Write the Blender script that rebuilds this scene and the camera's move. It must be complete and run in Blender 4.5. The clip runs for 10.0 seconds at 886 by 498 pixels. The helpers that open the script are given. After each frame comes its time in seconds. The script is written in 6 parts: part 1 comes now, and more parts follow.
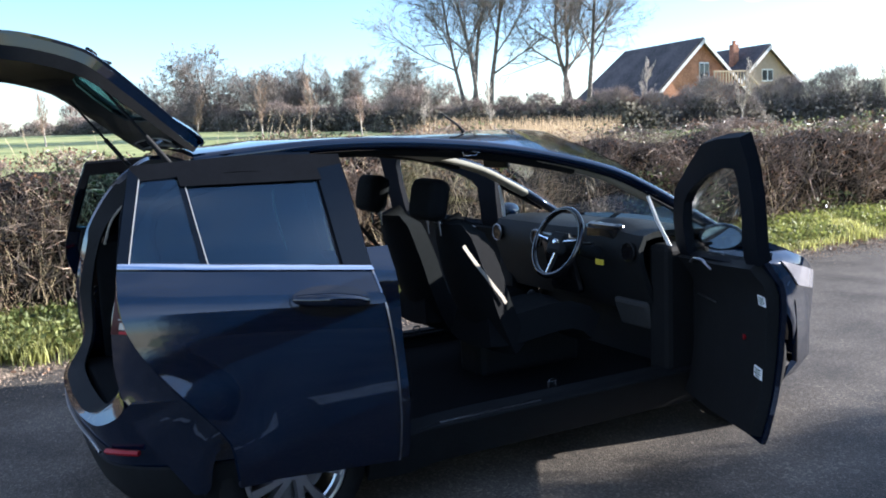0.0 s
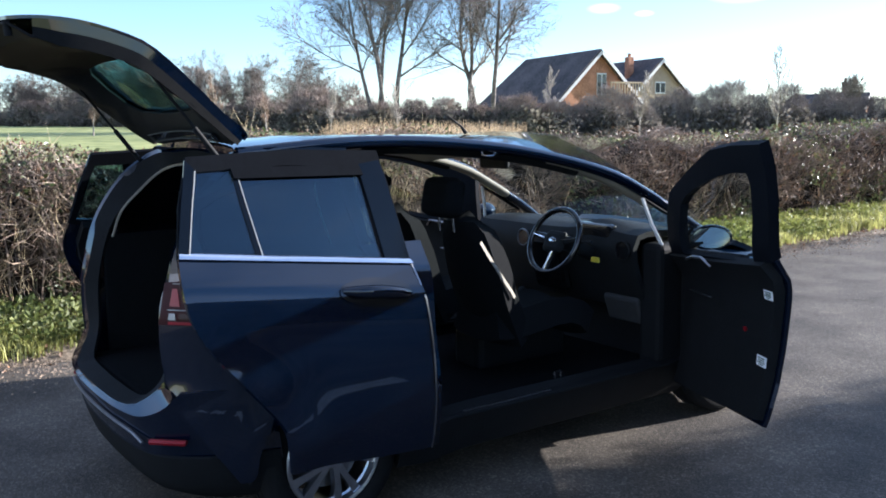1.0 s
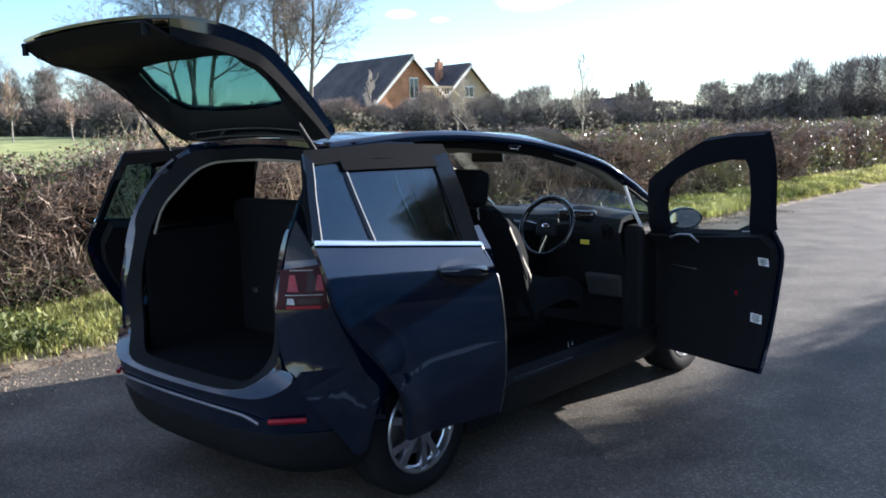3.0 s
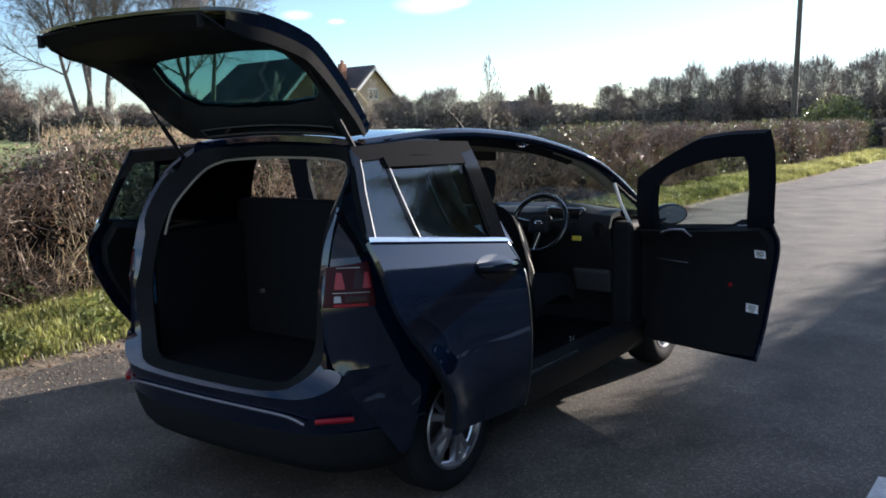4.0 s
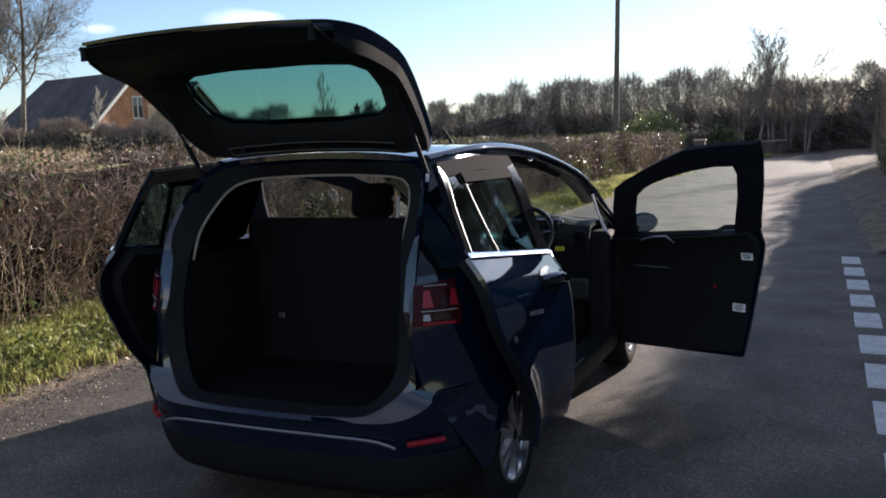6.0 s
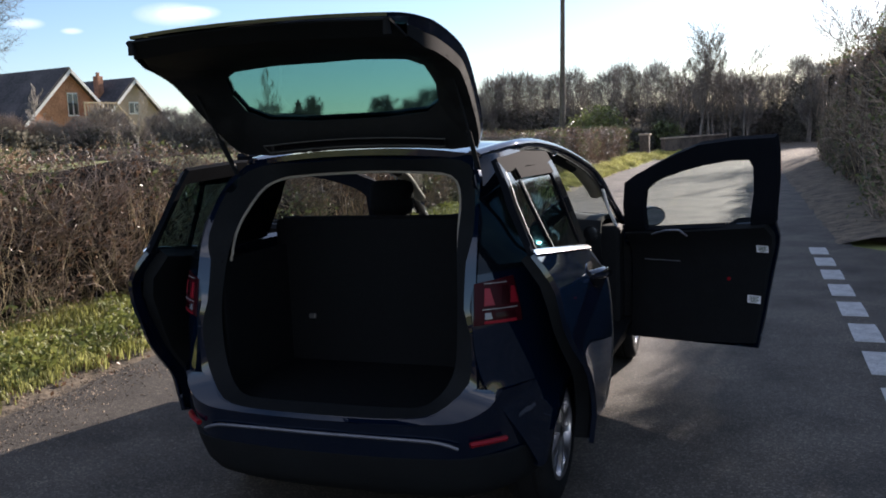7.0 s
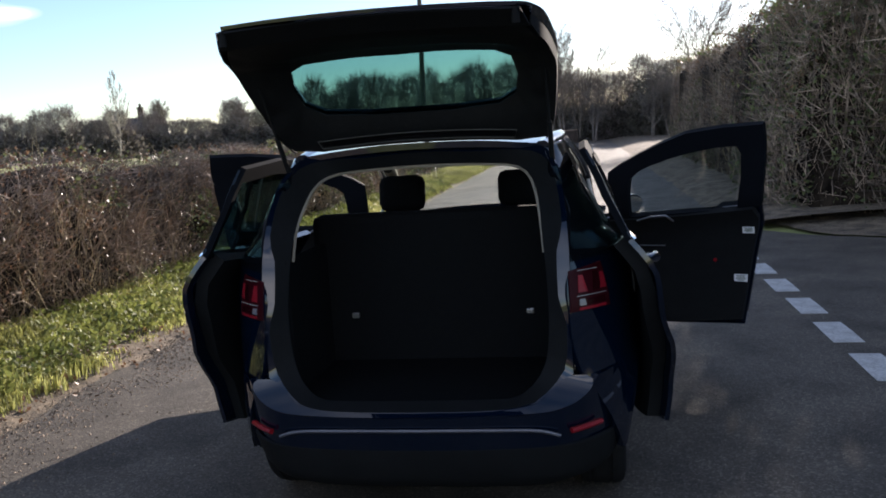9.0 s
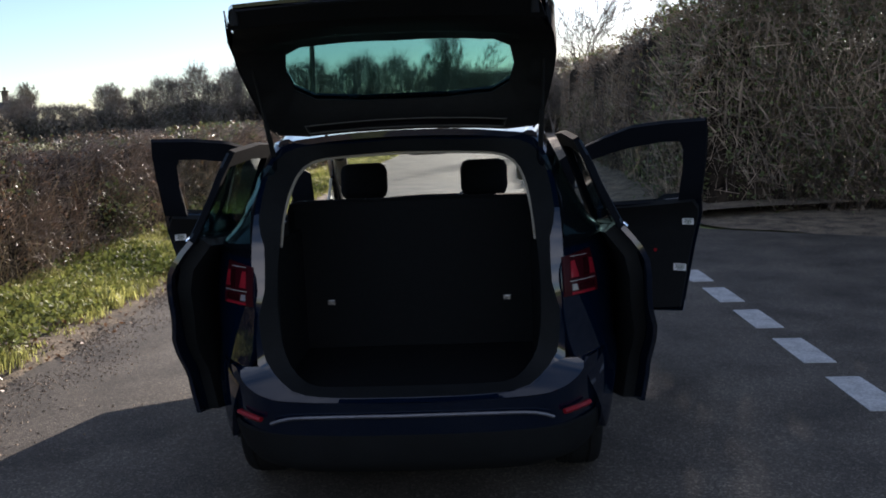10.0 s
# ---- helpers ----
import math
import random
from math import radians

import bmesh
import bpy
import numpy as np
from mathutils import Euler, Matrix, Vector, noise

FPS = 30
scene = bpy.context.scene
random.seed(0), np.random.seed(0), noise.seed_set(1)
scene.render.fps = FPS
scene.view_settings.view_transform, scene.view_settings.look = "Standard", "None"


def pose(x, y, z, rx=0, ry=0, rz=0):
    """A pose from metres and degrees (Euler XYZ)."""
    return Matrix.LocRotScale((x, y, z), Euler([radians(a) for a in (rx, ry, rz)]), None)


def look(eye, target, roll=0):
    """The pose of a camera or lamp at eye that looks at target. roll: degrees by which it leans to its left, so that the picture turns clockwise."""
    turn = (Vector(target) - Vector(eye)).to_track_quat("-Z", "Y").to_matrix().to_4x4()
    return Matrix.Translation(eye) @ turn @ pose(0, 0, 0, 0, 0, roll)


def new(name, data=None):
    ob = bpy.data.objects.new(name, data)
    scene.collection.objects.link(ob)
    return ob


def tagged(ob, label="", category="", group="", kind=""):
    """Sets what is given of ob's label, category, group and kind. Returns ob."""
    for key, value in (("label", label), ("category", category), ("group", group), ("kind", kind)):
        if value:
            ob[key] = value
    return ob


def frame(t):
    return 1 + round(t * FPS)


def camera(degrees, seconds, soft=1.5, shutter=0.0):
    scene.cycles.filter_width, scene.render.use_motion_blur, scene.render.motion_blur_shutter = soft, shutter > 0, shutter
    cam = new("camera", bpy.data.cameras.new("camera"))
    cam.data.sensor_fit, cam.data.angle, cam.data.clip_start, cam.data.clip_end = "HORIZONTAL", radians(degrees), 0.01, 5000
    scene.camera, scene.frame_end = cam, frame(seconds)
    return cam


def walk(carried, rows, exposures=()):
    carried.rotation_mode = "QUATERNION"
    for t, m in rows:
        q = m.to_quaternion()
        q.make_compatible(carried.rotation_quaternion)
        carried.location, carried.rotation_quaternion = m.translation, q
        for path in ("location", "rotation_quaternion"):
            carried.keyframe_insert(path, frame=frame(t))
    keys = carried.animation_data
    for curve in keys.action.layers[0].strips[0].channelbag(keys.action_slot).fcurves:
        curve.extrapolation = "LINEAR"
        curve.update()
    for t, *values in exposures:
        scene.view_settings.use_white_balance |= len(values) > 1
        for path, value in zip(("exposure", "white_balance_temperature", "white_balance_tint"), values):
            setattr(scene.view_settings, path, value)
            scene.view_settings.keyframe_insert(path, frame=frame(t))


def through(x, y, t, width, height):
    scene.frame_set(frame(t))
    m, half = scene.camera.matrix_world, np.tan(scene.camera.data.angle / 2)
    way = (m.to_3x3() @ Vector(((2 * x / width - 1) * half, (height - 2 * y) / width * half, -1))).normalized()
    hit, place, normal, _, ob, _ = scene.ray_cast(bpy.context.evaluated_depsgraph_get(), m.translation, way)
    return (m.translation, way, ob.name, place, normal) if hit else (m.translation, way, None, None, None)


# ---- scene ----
cam = camera(54.1, 10.0, 1.8)
PATH = [
    (0, (3.995, -2.264, 1.615), (2.247, -1.331, 1.343), -2.5),
    (0.5, (3.893, -2.542, 1.61), (2.212, -1.489, 1.357), -1.6),
    (1, (3.823, -2.825, 1.618), (2.201, -1.687, 1.346), -0.9),
    (1.5, (3.719, -3.096, 1.608), (2.143, -1.893, 1.345), -1.1),
    (2, (3.632, -3.395, 1.607), (2.11, -2.123, 1.359), -1.3),
    (2.5, (3.527, -3.68, 1.605), (2.1, -2.305, 1.343), -1.5),
    (4, (2.924, -4.296, 1.59), (1.773, -2.683, 1.319), -1.3),
    (4.5, (2.709, -4.449, 1.586), (1.644, -2.778, 1.316), -1.9),
    (5, (2.464, -4.538, 1.605), (1.477, -2.816, 1.356), -2.5),
    (5.5, (2.245, -4.68, 1.608), (1.359, -2.903, 1.366), -2.3),
    (7, (1.603, -4.907, 1.631), (0.928, -3.042, 1.37), -2.4),
    (7.5, (1.364, -4.986, 1.634), (0.758, -3.099, 1.368), -2.9),
    (8, (1.166, -5.077, 1.649), (0.65, -3.165, 1.371), -3.2),
    (8.5, (0.946, -5.09, 1.635), (0.524, -3.156, 1.351), -4.4),
    (9, (0.715, -5.134, 1.642), (0.371, -3.184, 1.365), -3.7),
    (9.5, (0.475, -5.204, 1.638), (0.273, -3.235, 1.354), -2.7),
    (10, (0.275, -5.218, 1.637), (0.2, -3.243, 1.333), -2.3),
]
walk(cam, [(t, look(eye, target, roll)) for t, eye, target, roll in PATH],
     [(0, 2.2, 5750, 15), (1, 2.0, 5750, 15), (2.5, 2.12, 5800, 14), (4.5, 1.4, 6300, 16), (5.5, 1.3, 6400, 18), (7, 1.28, 6450, 19), (9.5, 1.42, 6450, 18), (10, 1.2, 6450, 18)])

# ---- light ----
SUN_AZ, SUN_EL = 15.0, 17.0
world = bpy.data.worlds.new("sky")
scene.world = world
world.use_nodes = True
wn, wl = world.node_tree.nodes, world.node_tree.links
wn.clear()
sky = wn.new("ShaderNodeTexSky")
sky.sky_type, sky.sun_disc = "NISHITA", False
sky.sun_elevation, sky.sun_rotation = radians(SUN_EL), radians(SUN_AZ)
sky.air_density, sky.dust_density, sky.ozone_density = 1.0, 0.2, 3.4
bg, wout = wn.new("ShaderNodeBackground"), wn.new("ShaderNodeOutputWorld")
bg.inputs[1].default_value = 0.074
# thin high cloud overhead and behind, added out of view as fill light, and three small fair-weather clouds low in the
# north-west
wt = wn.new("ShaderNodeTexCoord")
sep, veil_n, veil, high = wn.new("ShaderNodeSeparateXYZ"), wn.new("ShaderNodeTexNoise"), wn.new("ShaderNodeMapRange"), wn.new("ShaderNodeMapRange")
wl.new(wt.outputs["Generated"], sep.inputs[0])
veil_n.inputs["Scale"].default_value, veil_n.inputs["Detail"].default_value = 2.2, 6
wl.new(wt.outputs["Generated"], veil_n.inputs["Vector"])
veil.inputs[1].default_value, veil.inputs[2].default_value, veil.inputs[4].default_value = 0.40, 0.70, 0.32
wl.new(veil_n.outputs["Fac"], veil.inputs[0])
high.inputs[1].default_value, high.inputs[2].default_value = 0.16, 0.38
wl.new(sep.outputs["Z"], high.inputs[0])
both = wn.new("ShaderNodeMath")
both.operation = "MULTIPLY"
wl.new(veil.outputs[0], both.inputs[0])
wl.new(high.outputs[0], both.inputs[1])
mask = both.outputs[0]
puff = wn.new("ShaderNodeTexNoise")
puff.inputs["Scale"].default_value, puff.inputs["Detail"].default_value = 26, 5
wl.new(wt.outputs["Generated"], puff.inputs["Vector"])
for az, el, wide in ((36.2, 8.0, 0.042), (34.6, 8.1, 0.025), (44.5, 7.4, 0.020), (42.0, 7.0, 0.012)):
    c = Vector((-math.sin(radians(az)) * math.cos(radians(el)), math.cos(radians(az)) * math.cos(radians(el)), math.sin(radians(el))))
    off, flat_z, size, soft_edge, add = wn.new("ShaderNodeVectorMath"), wn.new("ShaderNodeVectorMath"), wn.new("ShaderNodeVectorMath"), wn.new("ShaderNodeMapRange"), wn.new("ShaderNodeMath")
    off.operation, flat_z.operation, size.operation, add.operation = "SUBTRACT", "MULTIPLY", "LENGTH", "MULTIPLY_ADD"
    wl.new(wt.outputs["Generated"], off.inputs[0])
    off.inputs[1].default_value = c
    wl.new(off.outputs[0], flat_z.inputs[0])
    flat_z.inputs[1].default_value = (1, 1, 3.2)
    wl.new(flat_z.outputs[0], size.inputs[0])
    soft_edge.inputs[1].default_value, soft_edge.inputs[2].default_value, soft_edge.inputs[3].default_value, soft_edge.inputs[4].default_value = wide * 0.35, wide, 1.0, 0.0
    wl.new(size.outputs["Value"], soft_edge.inputs[0])
    wl.new(soft_edge.outputs[0], add.inputs[0])
    wl.new(puff.outputs["Fac"], add.inputs[1])
    wl.new(mask, add.inputs[2])
    mask = add.outputs[0]
# unseen broken cloud added in the south for the car's paint to mirror
south, part_n, part_m, low, lid, facing = [wn.new(k) for k in ("ShaderNodeVectorMath", "ShaderNodeTexNoise", "ShaderNodeMapRange", "ShaderNodeMapRange", "ShaderNodeMapRange", "ShaderNodeMapRange")]
south.operation, south.inputs[1].default_value = "DOT_PRODUCT", (0.0, -1.0, 0.0)
wl.new(wt.outputs["Generated"], south.inputs[0])
facing.inputs[1].default_value, facing.inputs[2].default_value = 0.74, 0.94
wl.new(south.outputs["Value"], facing.inputs[0])
stretch = wn.new("ShaderNodeVectorMath")
stretch.operation, stretch.inputs[1].default_value = "MULTIPLY", (1, 1, 2.6)
wl.new(wt.outputs["Generated"], stretch.inputs[0])
part_n.inputs["Scale"].default_value, part_n.inputs["Detail"].default_value = 2.6, 8
wl.new(stretch.outputs[0], part_n.inputs["Vector"])
part_m.inputs[1].default_value, part_m.inputs[2].default_value = 0.44, 0.58
wl.new(part_n.outputs["Fac"], part_m.inputs[0])
low.inputs[1].default_value, low.inputs[2].default_value = 0.02, 0.12
lid.inputs[1].default_value, lid.inputs[2].default_value, lid.inputs[3].default_value, lid.inputs[4].default_value = 0.55, 0.85, 1.0, 0.0
wl.new(sep.outputs["Z"], low.inputs[0])
wl.new(sep.outputs["Z"], lid.inputs[0])
for other in (part_m, low, lid):
    times = wn.new("ShaderNodeMath")
    times.operation = "MULTIPLY"
    wl.new(facing.outputs[0] if other is part_m else joined, times.inputs[0])
    wl.new(other.outputs[0], times.inputs[1])
    joined = times.outputs[0]
bright = wn.new("ShaderNodeMixRGB")
bright.inputs[2].default_value = (9.5, 9.8, 10.3, 1)
wl.new(joined, bright.inputs[0])
wl.new(sky.outputs[0], bright.inputs[1])
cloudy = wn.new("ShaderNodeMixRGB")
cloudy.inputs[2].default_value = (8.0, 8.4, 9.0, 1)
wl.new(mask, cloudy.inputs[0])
wl.new(bright.outputs[0], cloudy.inputs[1])
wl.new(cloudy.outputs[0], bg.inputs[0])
wl.new(bg.outputs[0], wout.inputs[0])
sun = new("sun", bpy.data.lights.new("sun", "SUN"))
sun.data.energy, sun.data.angle, sun.data.color = 4.2, radians(0.5), (1.0, 0.91, 0.78)
sun_way = Vector((math.sin(radians(SUN_AZ)) * math.cos(radians(SUN_EL)), math.cos(radians(SUN_AZ)) * math.cos(radians(SUN_EL)), math.sin(radians(SUN_EL))))
sun.matrix_world = look(sun_way * 60, (0, 0, 0))


# ---- materials ----
def mat(name, color, rough=0.6, metal=0.0, coat=0.0, spec=0.5, vary=0.0, scale=20.0, bump=0.0, bump_scale=200.0, color2=None, island=0.0, emit=None):
    """A principled material with two scales of variation and relief, in object coordinates."""
    m = bpy.data.materials.new(name)
    m.use_nodes = True
    n, l = m.node_tree.nodes, m.node_tree.links
    b = n["Principled BSDF"]
    b.inputs["Roughness"].default_value, b.inputs["Metallic"].default_value = rough, metal
    b.inputs["Coat Weight"].default_value, b.inputs["Coat Roughness"].default_value = coat, 0.03
    b.inputs["Specular IOR Level"].default_value = spec
    b.inputs["Base Color"].default_value = (*color, 1)
    tc = n.new("ShaderNodeTexCoord")
    if vary or color2:
        fine, broad = n.new("ShaderNodeTexNoise"), n.new("ShaderNodeTexNoise")
        fine.inputs["Scale"].default_value, fine.inputs["Detail"].default_value = scale, 6
        broad.inputs["Scale"].default_value, broad.inputs["Detail"].default_value = scale / 9, 4
        l.new(tc.outputs["Object"], fine.inputs["Vector"])
        l.new(tc.outputs["Object"], broad.inputs["Vector"])
        add = n.new("ShaderNodeMath")
        add.operation = "MULTIPLY_ADD"
        l.new(fine.outputs["Fac"], add.inputs[0])
        add.inputs[1].default_value = 0.5
        half = n.new("ShaderNodeMath")
        half.operation = "MULTIPLY"
        l.new(broad.outputs["Fac"], half.inputs[0])
        half.inputs[1].default_value = 0.5
        l.new(half.outputs[0], add.inputs[2])
        ramp = n.new("ShaderNodeValToRGB")
        c2 = color2 or color
        ramp.color_ramp.elements[0].position, ramp.color_ramp.elements[1].position = 0.38, 0.62
        ramp.color_ramp.elements[0].color = (*[c * (1 - vary) for c in color], 1)
        ramp.color_ramp.elements[1].color = (*[min(1, c * (1 + vary)) for c in c2], 1)
        l.new(add.outputs[0], ramp.inputs[0])
        out = ramp.outputs[0]
        if island:
            geo, hsv = n.new("ShaderNodeNewGeometry"), n.new("ShaderNodeHueSaturation")
            mr = n.new("ShaderNodeMapRange")
            mr.inputs[3].default_value, mr.inputs[4].default_value = 1 - island, 1 + island
            l.new(geo.outputs["Random Per Island"], mr.inputs[0])
            l.new(mr.outputs[0], hsv.inputs["Value"])
            l.new(out, hsv.inputs["Color"])
            out = hsv.outputs[0]
        l.new(out, b.inputs["Base Color"])
    if bump:
        bt, bn = n.new("ShaderNodeTexNoise"), n.new("ShaderNodeBump")
        bt.inputs["Scale"].default_value, bt.inputs["Detail"].default_value = bump_scale, 4
        bn.inputs["Strength"].default_value, bn.inputs["Distance"].default_value = bump, 0.01
        l.new(tc.outputs["Object"], bt.inputs["Vector"])
        l.new(bt.outputs["Fac"], bn.inputs["Height"])
        l.new(bn.outputs[0], b.inputs["Normal"])
    return m


def glass(name, tint, gloss=0.02, face=0.045):
    m = bpy.data.materials.new(name)
    m.use_nodes = True
    n, l = m.node_tree.nodes, m.node_tree.links
    n.remove(n["Principled BSDF"])
    tr, gl, mix, lw = n.new("ShaderNodeBsdfTransparent"), n.new("ShaderNodeBsdfGlossy"), n.new("ShaderNodeMixShader"), n.new("ShaderNodeLayerWeight")
    lw.inputs[0].default_value = 0.5
    steep, fr = n.new("ShaderNodeMath"), n.new("ShaderNodeMath")
    steep.operation, steep.inputs[1].default_value = "POWER", 4.5
    fr.operation, fr.inputs[1].default_value, fr.inputs[2].default_value = "MULTIPLY_ADD", 0.9, face
    l.new(lw.outputs["Facing"], steep.inputs[0])
    l.new(steep.outputs[0], fr.inputs[0])
    tr.inputs[0].default_value = (*tint, 1)
    gl.inputs["Roughness"].default_value = gloss
    l.new(fr.outputs[0], mix.inputs[0])
    l.new(tr.outputs[0], mix.inputs[1])
    l.new(gl.outputs[0], mix.inputs[2])
    l.new(mix.outputs[0], n["Material Output"].inputs[0])
    return m


PAINT = mat("navy_paint", (0.0010, 0.0046, 0.0140), 0.6, 0.0, 1.0, 0.0, vary=0.06, scale=900)
PAINT.node_tree.nodes["Principled BSDF"].inputs["Coat IOR"].default_value = 1.7
TRIMDARK = mat("dark_door_trim", (0.0095, 0.0105, 0.0115), 0.7, spec=0.10, vary=0.15, scale=80)
SATIN = mat("satin_black", (0.0055, 0.0068, 0.0095), 0.65, spec=0.03, vary=0.1, scale=60)
GLOSSPOST = mat("gloss_post", (0.0030, 0.0042, 0.0062), 0.06, spec=0.3, vary=0.1, scale=60)
DULLBLACK = mat("dull_black", (0.0060, 0.0072, 0.0095), 0.8, spec=0.018, vary=0.15, scale=60)
BLACK = mat("black_plastic", (0.014, 0.015, 0.016), 0.6, spec=0.12, vary=0.15, scale=60, bump=0.08, bump_scale=600)
GLOSSBLACK = mat("gloss_black", (0.006, 0.006, 0.007), 0.12, coat=0.6, vary=0.05, scale=50)
RUBBER = mat("rubber", (0.010, 0.0105, 0.011), 0.8, spec=0.12, vary=0.2, scale=40, bump=0.1, bump_scale=150)
CABIN = mat("cabin_plastic", (0.0105, 0.0118, 0.013), 0.6, spec=0.2, vary=0.15, scale=80, bump=0.1, bump_scale=500)
CLOTH = mat("seat_cloth", (0.0066, 0.0074, 0.0082), 0.95, spec=0.1, vary=0.12, scale=300, bump=0.25, bump_scale=900)
CARPET = mat("carpet", (0.0085, 0.0094, 0.0102), 1.0, spec=0.05, vary=0.12, scale=300, bump=0.4, bump_scale=900)
BEIGE = mat("pale_trim", (0.27, 0.24, 0.19), 0.75, vary=0.08, scale=60, bump=0.05, bump_scale=500)
LINER = mat("headlining", (0.34, 0.32, 0.28), 0.95, vary=0.06, scale=80)
PALEEDGE = mat("pale_edge", (0.70, 0.70, 0.68), 0.5, vary=0.05, scale=40)
CHROME = mat("chrome", (0.88, 0.90, 0.93), 0.13, 1.0, vary=0.03, scale=40)
ALLOY = mat("alloy", (0.56, 0.57, 0.60), 0.28, 1.0, vary=0.08, scale=30)
STEEL = mat("steel", (0.30, 0.30, 0.31), 0.35, 1.0, vary=0.15, scale=60)
REDLAMP = mat("red_lens", (0.032, 0.0024, 0.0055), 0.35, coat=0.04, spec=0.1, vary=0.1, scale=200)
LENSRED = mat("lens_red", (0.26, 0.011, 0.021), 0.35, coat=0.3, spec=0.2, vary=0.15, scale=120)
REDBRIGHT = mat("red_reflector", (0.22, 0.007, 0.013), 0.35, coat=0.1, spec=0.2, vary=0.1, scale=300)
CLEARLAMP = mat("clear_lens", (0.20, 0.20, 0.22), 0.18, coat=0.6, vary=0.1, scale=200)
DULLSTEEL = mat("dull_moulding", (0.16, 0.16, 0.175), 0.5, 0.8, vary=0.15, scale=60)
SMOKED = mat("smoked_red_lens", (0.020, 0.0022, 0.004), 0.25, coat=0.10, spec=0.15, vary=0.1, scale=200)
LIGHTTRIM = mat("light_trim", (0.30, 0.30, 0.29), 0.4, vary=0.1, scale=40)
LOWPANEL = mat("grey_panel", (0.030, 0.031, 0.032), 0.7, vary=0.15, scale=40)
PAPER = mat("label_paper", (0.78, 0.79, 0.80), 0.6, vary=0.03, scale=50)
INK = mat("label_ink", (0.05, 0.09, 0.05), 0.7, vary=0.1, scale=80)
YELLOW = mat("yellow_tag", (0.62, 0.50, 0.05), 0.5, vary=0.1, scale=60)
CLEAR = glass("clear_glass", (0.90, 0.94, 0.93))
PRIVACY = glass("privacy_glass", (0.36, 0.54, 0.52))
DARKGLASS = glass("dark_glass", (0.42, 0.58, 0.60), 0.02, 0.10)
MIRROR = mat("mirror_glass", (0.9, 0.92, 0.94), 0.02, 1.0)
ASPHALT = mat("asphalt", (0.096, 0.084, 0.070), 0.76, spec=0.3, vary=0.35, scale=120, bump=0.55, bump_scale=105, color2=(0.172, 0.148, 0.120))
ASPHALT.node_tree.nodes["Noise Texture.001"].inputs["Scale"].default_value = 1.6
# pale and dark chippings in the asphalt
an, al = ASPHALT.node_tree.nodes, ASPHALT.node_tree.links
ab = an["Principled BSDF"]
chips, chip_ramp, chip_mix = an.new("ShaderNodeTexVoronoi"), an.new("ShaderNodeValToRGB"), an.new("ShaderNodeMixRGB")
chips.inputs["Scale"].default_value = 95
al.new(an["Texture Coordinate"].outputs["Object"], chips.inputs["Vector"])
chip_sep = an.new("ShaderNodeSeparateXYZ")
al.new(chips.outputs["Color"], chip_sep.inputs[0])
al.new(chip_sep.outputs["X"], chip_ramp.inputs[0])
chip_ramp.color_ramp.elements[0].color, chip_ramp.color_ramp.elements[1].color = (0.35, 0.35, 0.35, 1), (1.0, 0.98, 0.95, 1)
tone = chip_ramp.color_ramp.elements.new(0.75)
tone.color = (0.55, 0.55, 0.54, 1)
chip_mix.blend_type, chip_mix.inputs[0].default_value = "MULTIPLY", 1.0
al.new(ab.inputs["Base Color"].links[0].from_socket, chip_mix.inputs[1])
al.new(chip_ramp.outputs[0], chip_mix.inputs[2])
al.new(chip_mix.outputs[0], ab.inputs["Base Color"])
PAINTLINE = mat("road_marking", (0.46, 0.46, 0.45), 0.7, vary=0.3, scale=60, bump=0.5, bump_scale=160)
SOIL = mat("soil", (0.07, 0.052, 0.034), 0.95, vary=0.5, scale=40, bump=0.8, bump_scale=60, color2=(0.17, 0.13, 0.085))
TURF = mat("turf", (0.18, 0.22, 0.055), 0.9, vary=0.2, scale=1.2, bump=0.3, bump_scale=30, color2=(0.29, 0.30, 0.10))
DRYGRASS = mat("dry_grass", (0.30, 0.21, 0.11), 0.8, vary=0.2, scale=2, color2=(0.42, 0.31, 0.18), island=0.3)
TWIG = mat("hedge_twig", (0.080, 0.058, 0.046), 0.45, vary=0.35, scale=4, color2=(0.30, 0.225, 0.165), island=0.7)
BARK = mat("bark", (0.115, 0.098, 0.086), 0.9, vary=0.3, scale=6, color2=(0.20, 0.17, 0.145), island=0.25)
PALEBARK = mat("pale_bark", (0.32, 0.27, 0.22), 0.85, vary=0.3, scale=8, color2=(0.45, 0.40, 0.34))
BRICK = mat("house_brick", (0.34, 0.155, 0.085), 0.9, vary=0.3, scale=8, color2=(0.44, 0.215, 0.125))
ROOFTILE = mat("roof_tile", (0.045, 0.042, 0.045), 0.85, vary=0.25, scale=5, color2=(0.08, 0.07, 0.07))
WHITEWOOD = mat("white_wood", (0.75, 0.74, 0.71), 0.6, vary=0.06, scale=8)
FENCEWOOD = mat("pale_timber", (0.42, 0.33, 0.22), 0.85, vary=0.2, scale=8)
# darker copy of the house brick, for pier, garden wall and far chimney
DARKBRICK = mat("dark_brick", (0.085, 0.062, 0.05), 0.9, vary=0.35, scale=8, color2=(0.15, 0.11, 0.085))
POLEWOOD = mat("pole_wood", (0.10, 0.085, 0.07), 0.9, vary=0.3, scale=6, bump=0.3, bump_scale=40)


# ---- mesh helpers ----
def part(name, bm, material, parent=None, label=""):
    """Links a bmesh as one mesh object, under a thing or a part."""
    me = bpy.data.meshes.new(name)
    bm.normal_update()
    bm.to_mesh(me)
    bm.free()
    me.materials.append(material)
    ob = new(name, me)
    if parent:
        ob.parent = parent
    if label:
        ob["label"] = label
    return ob


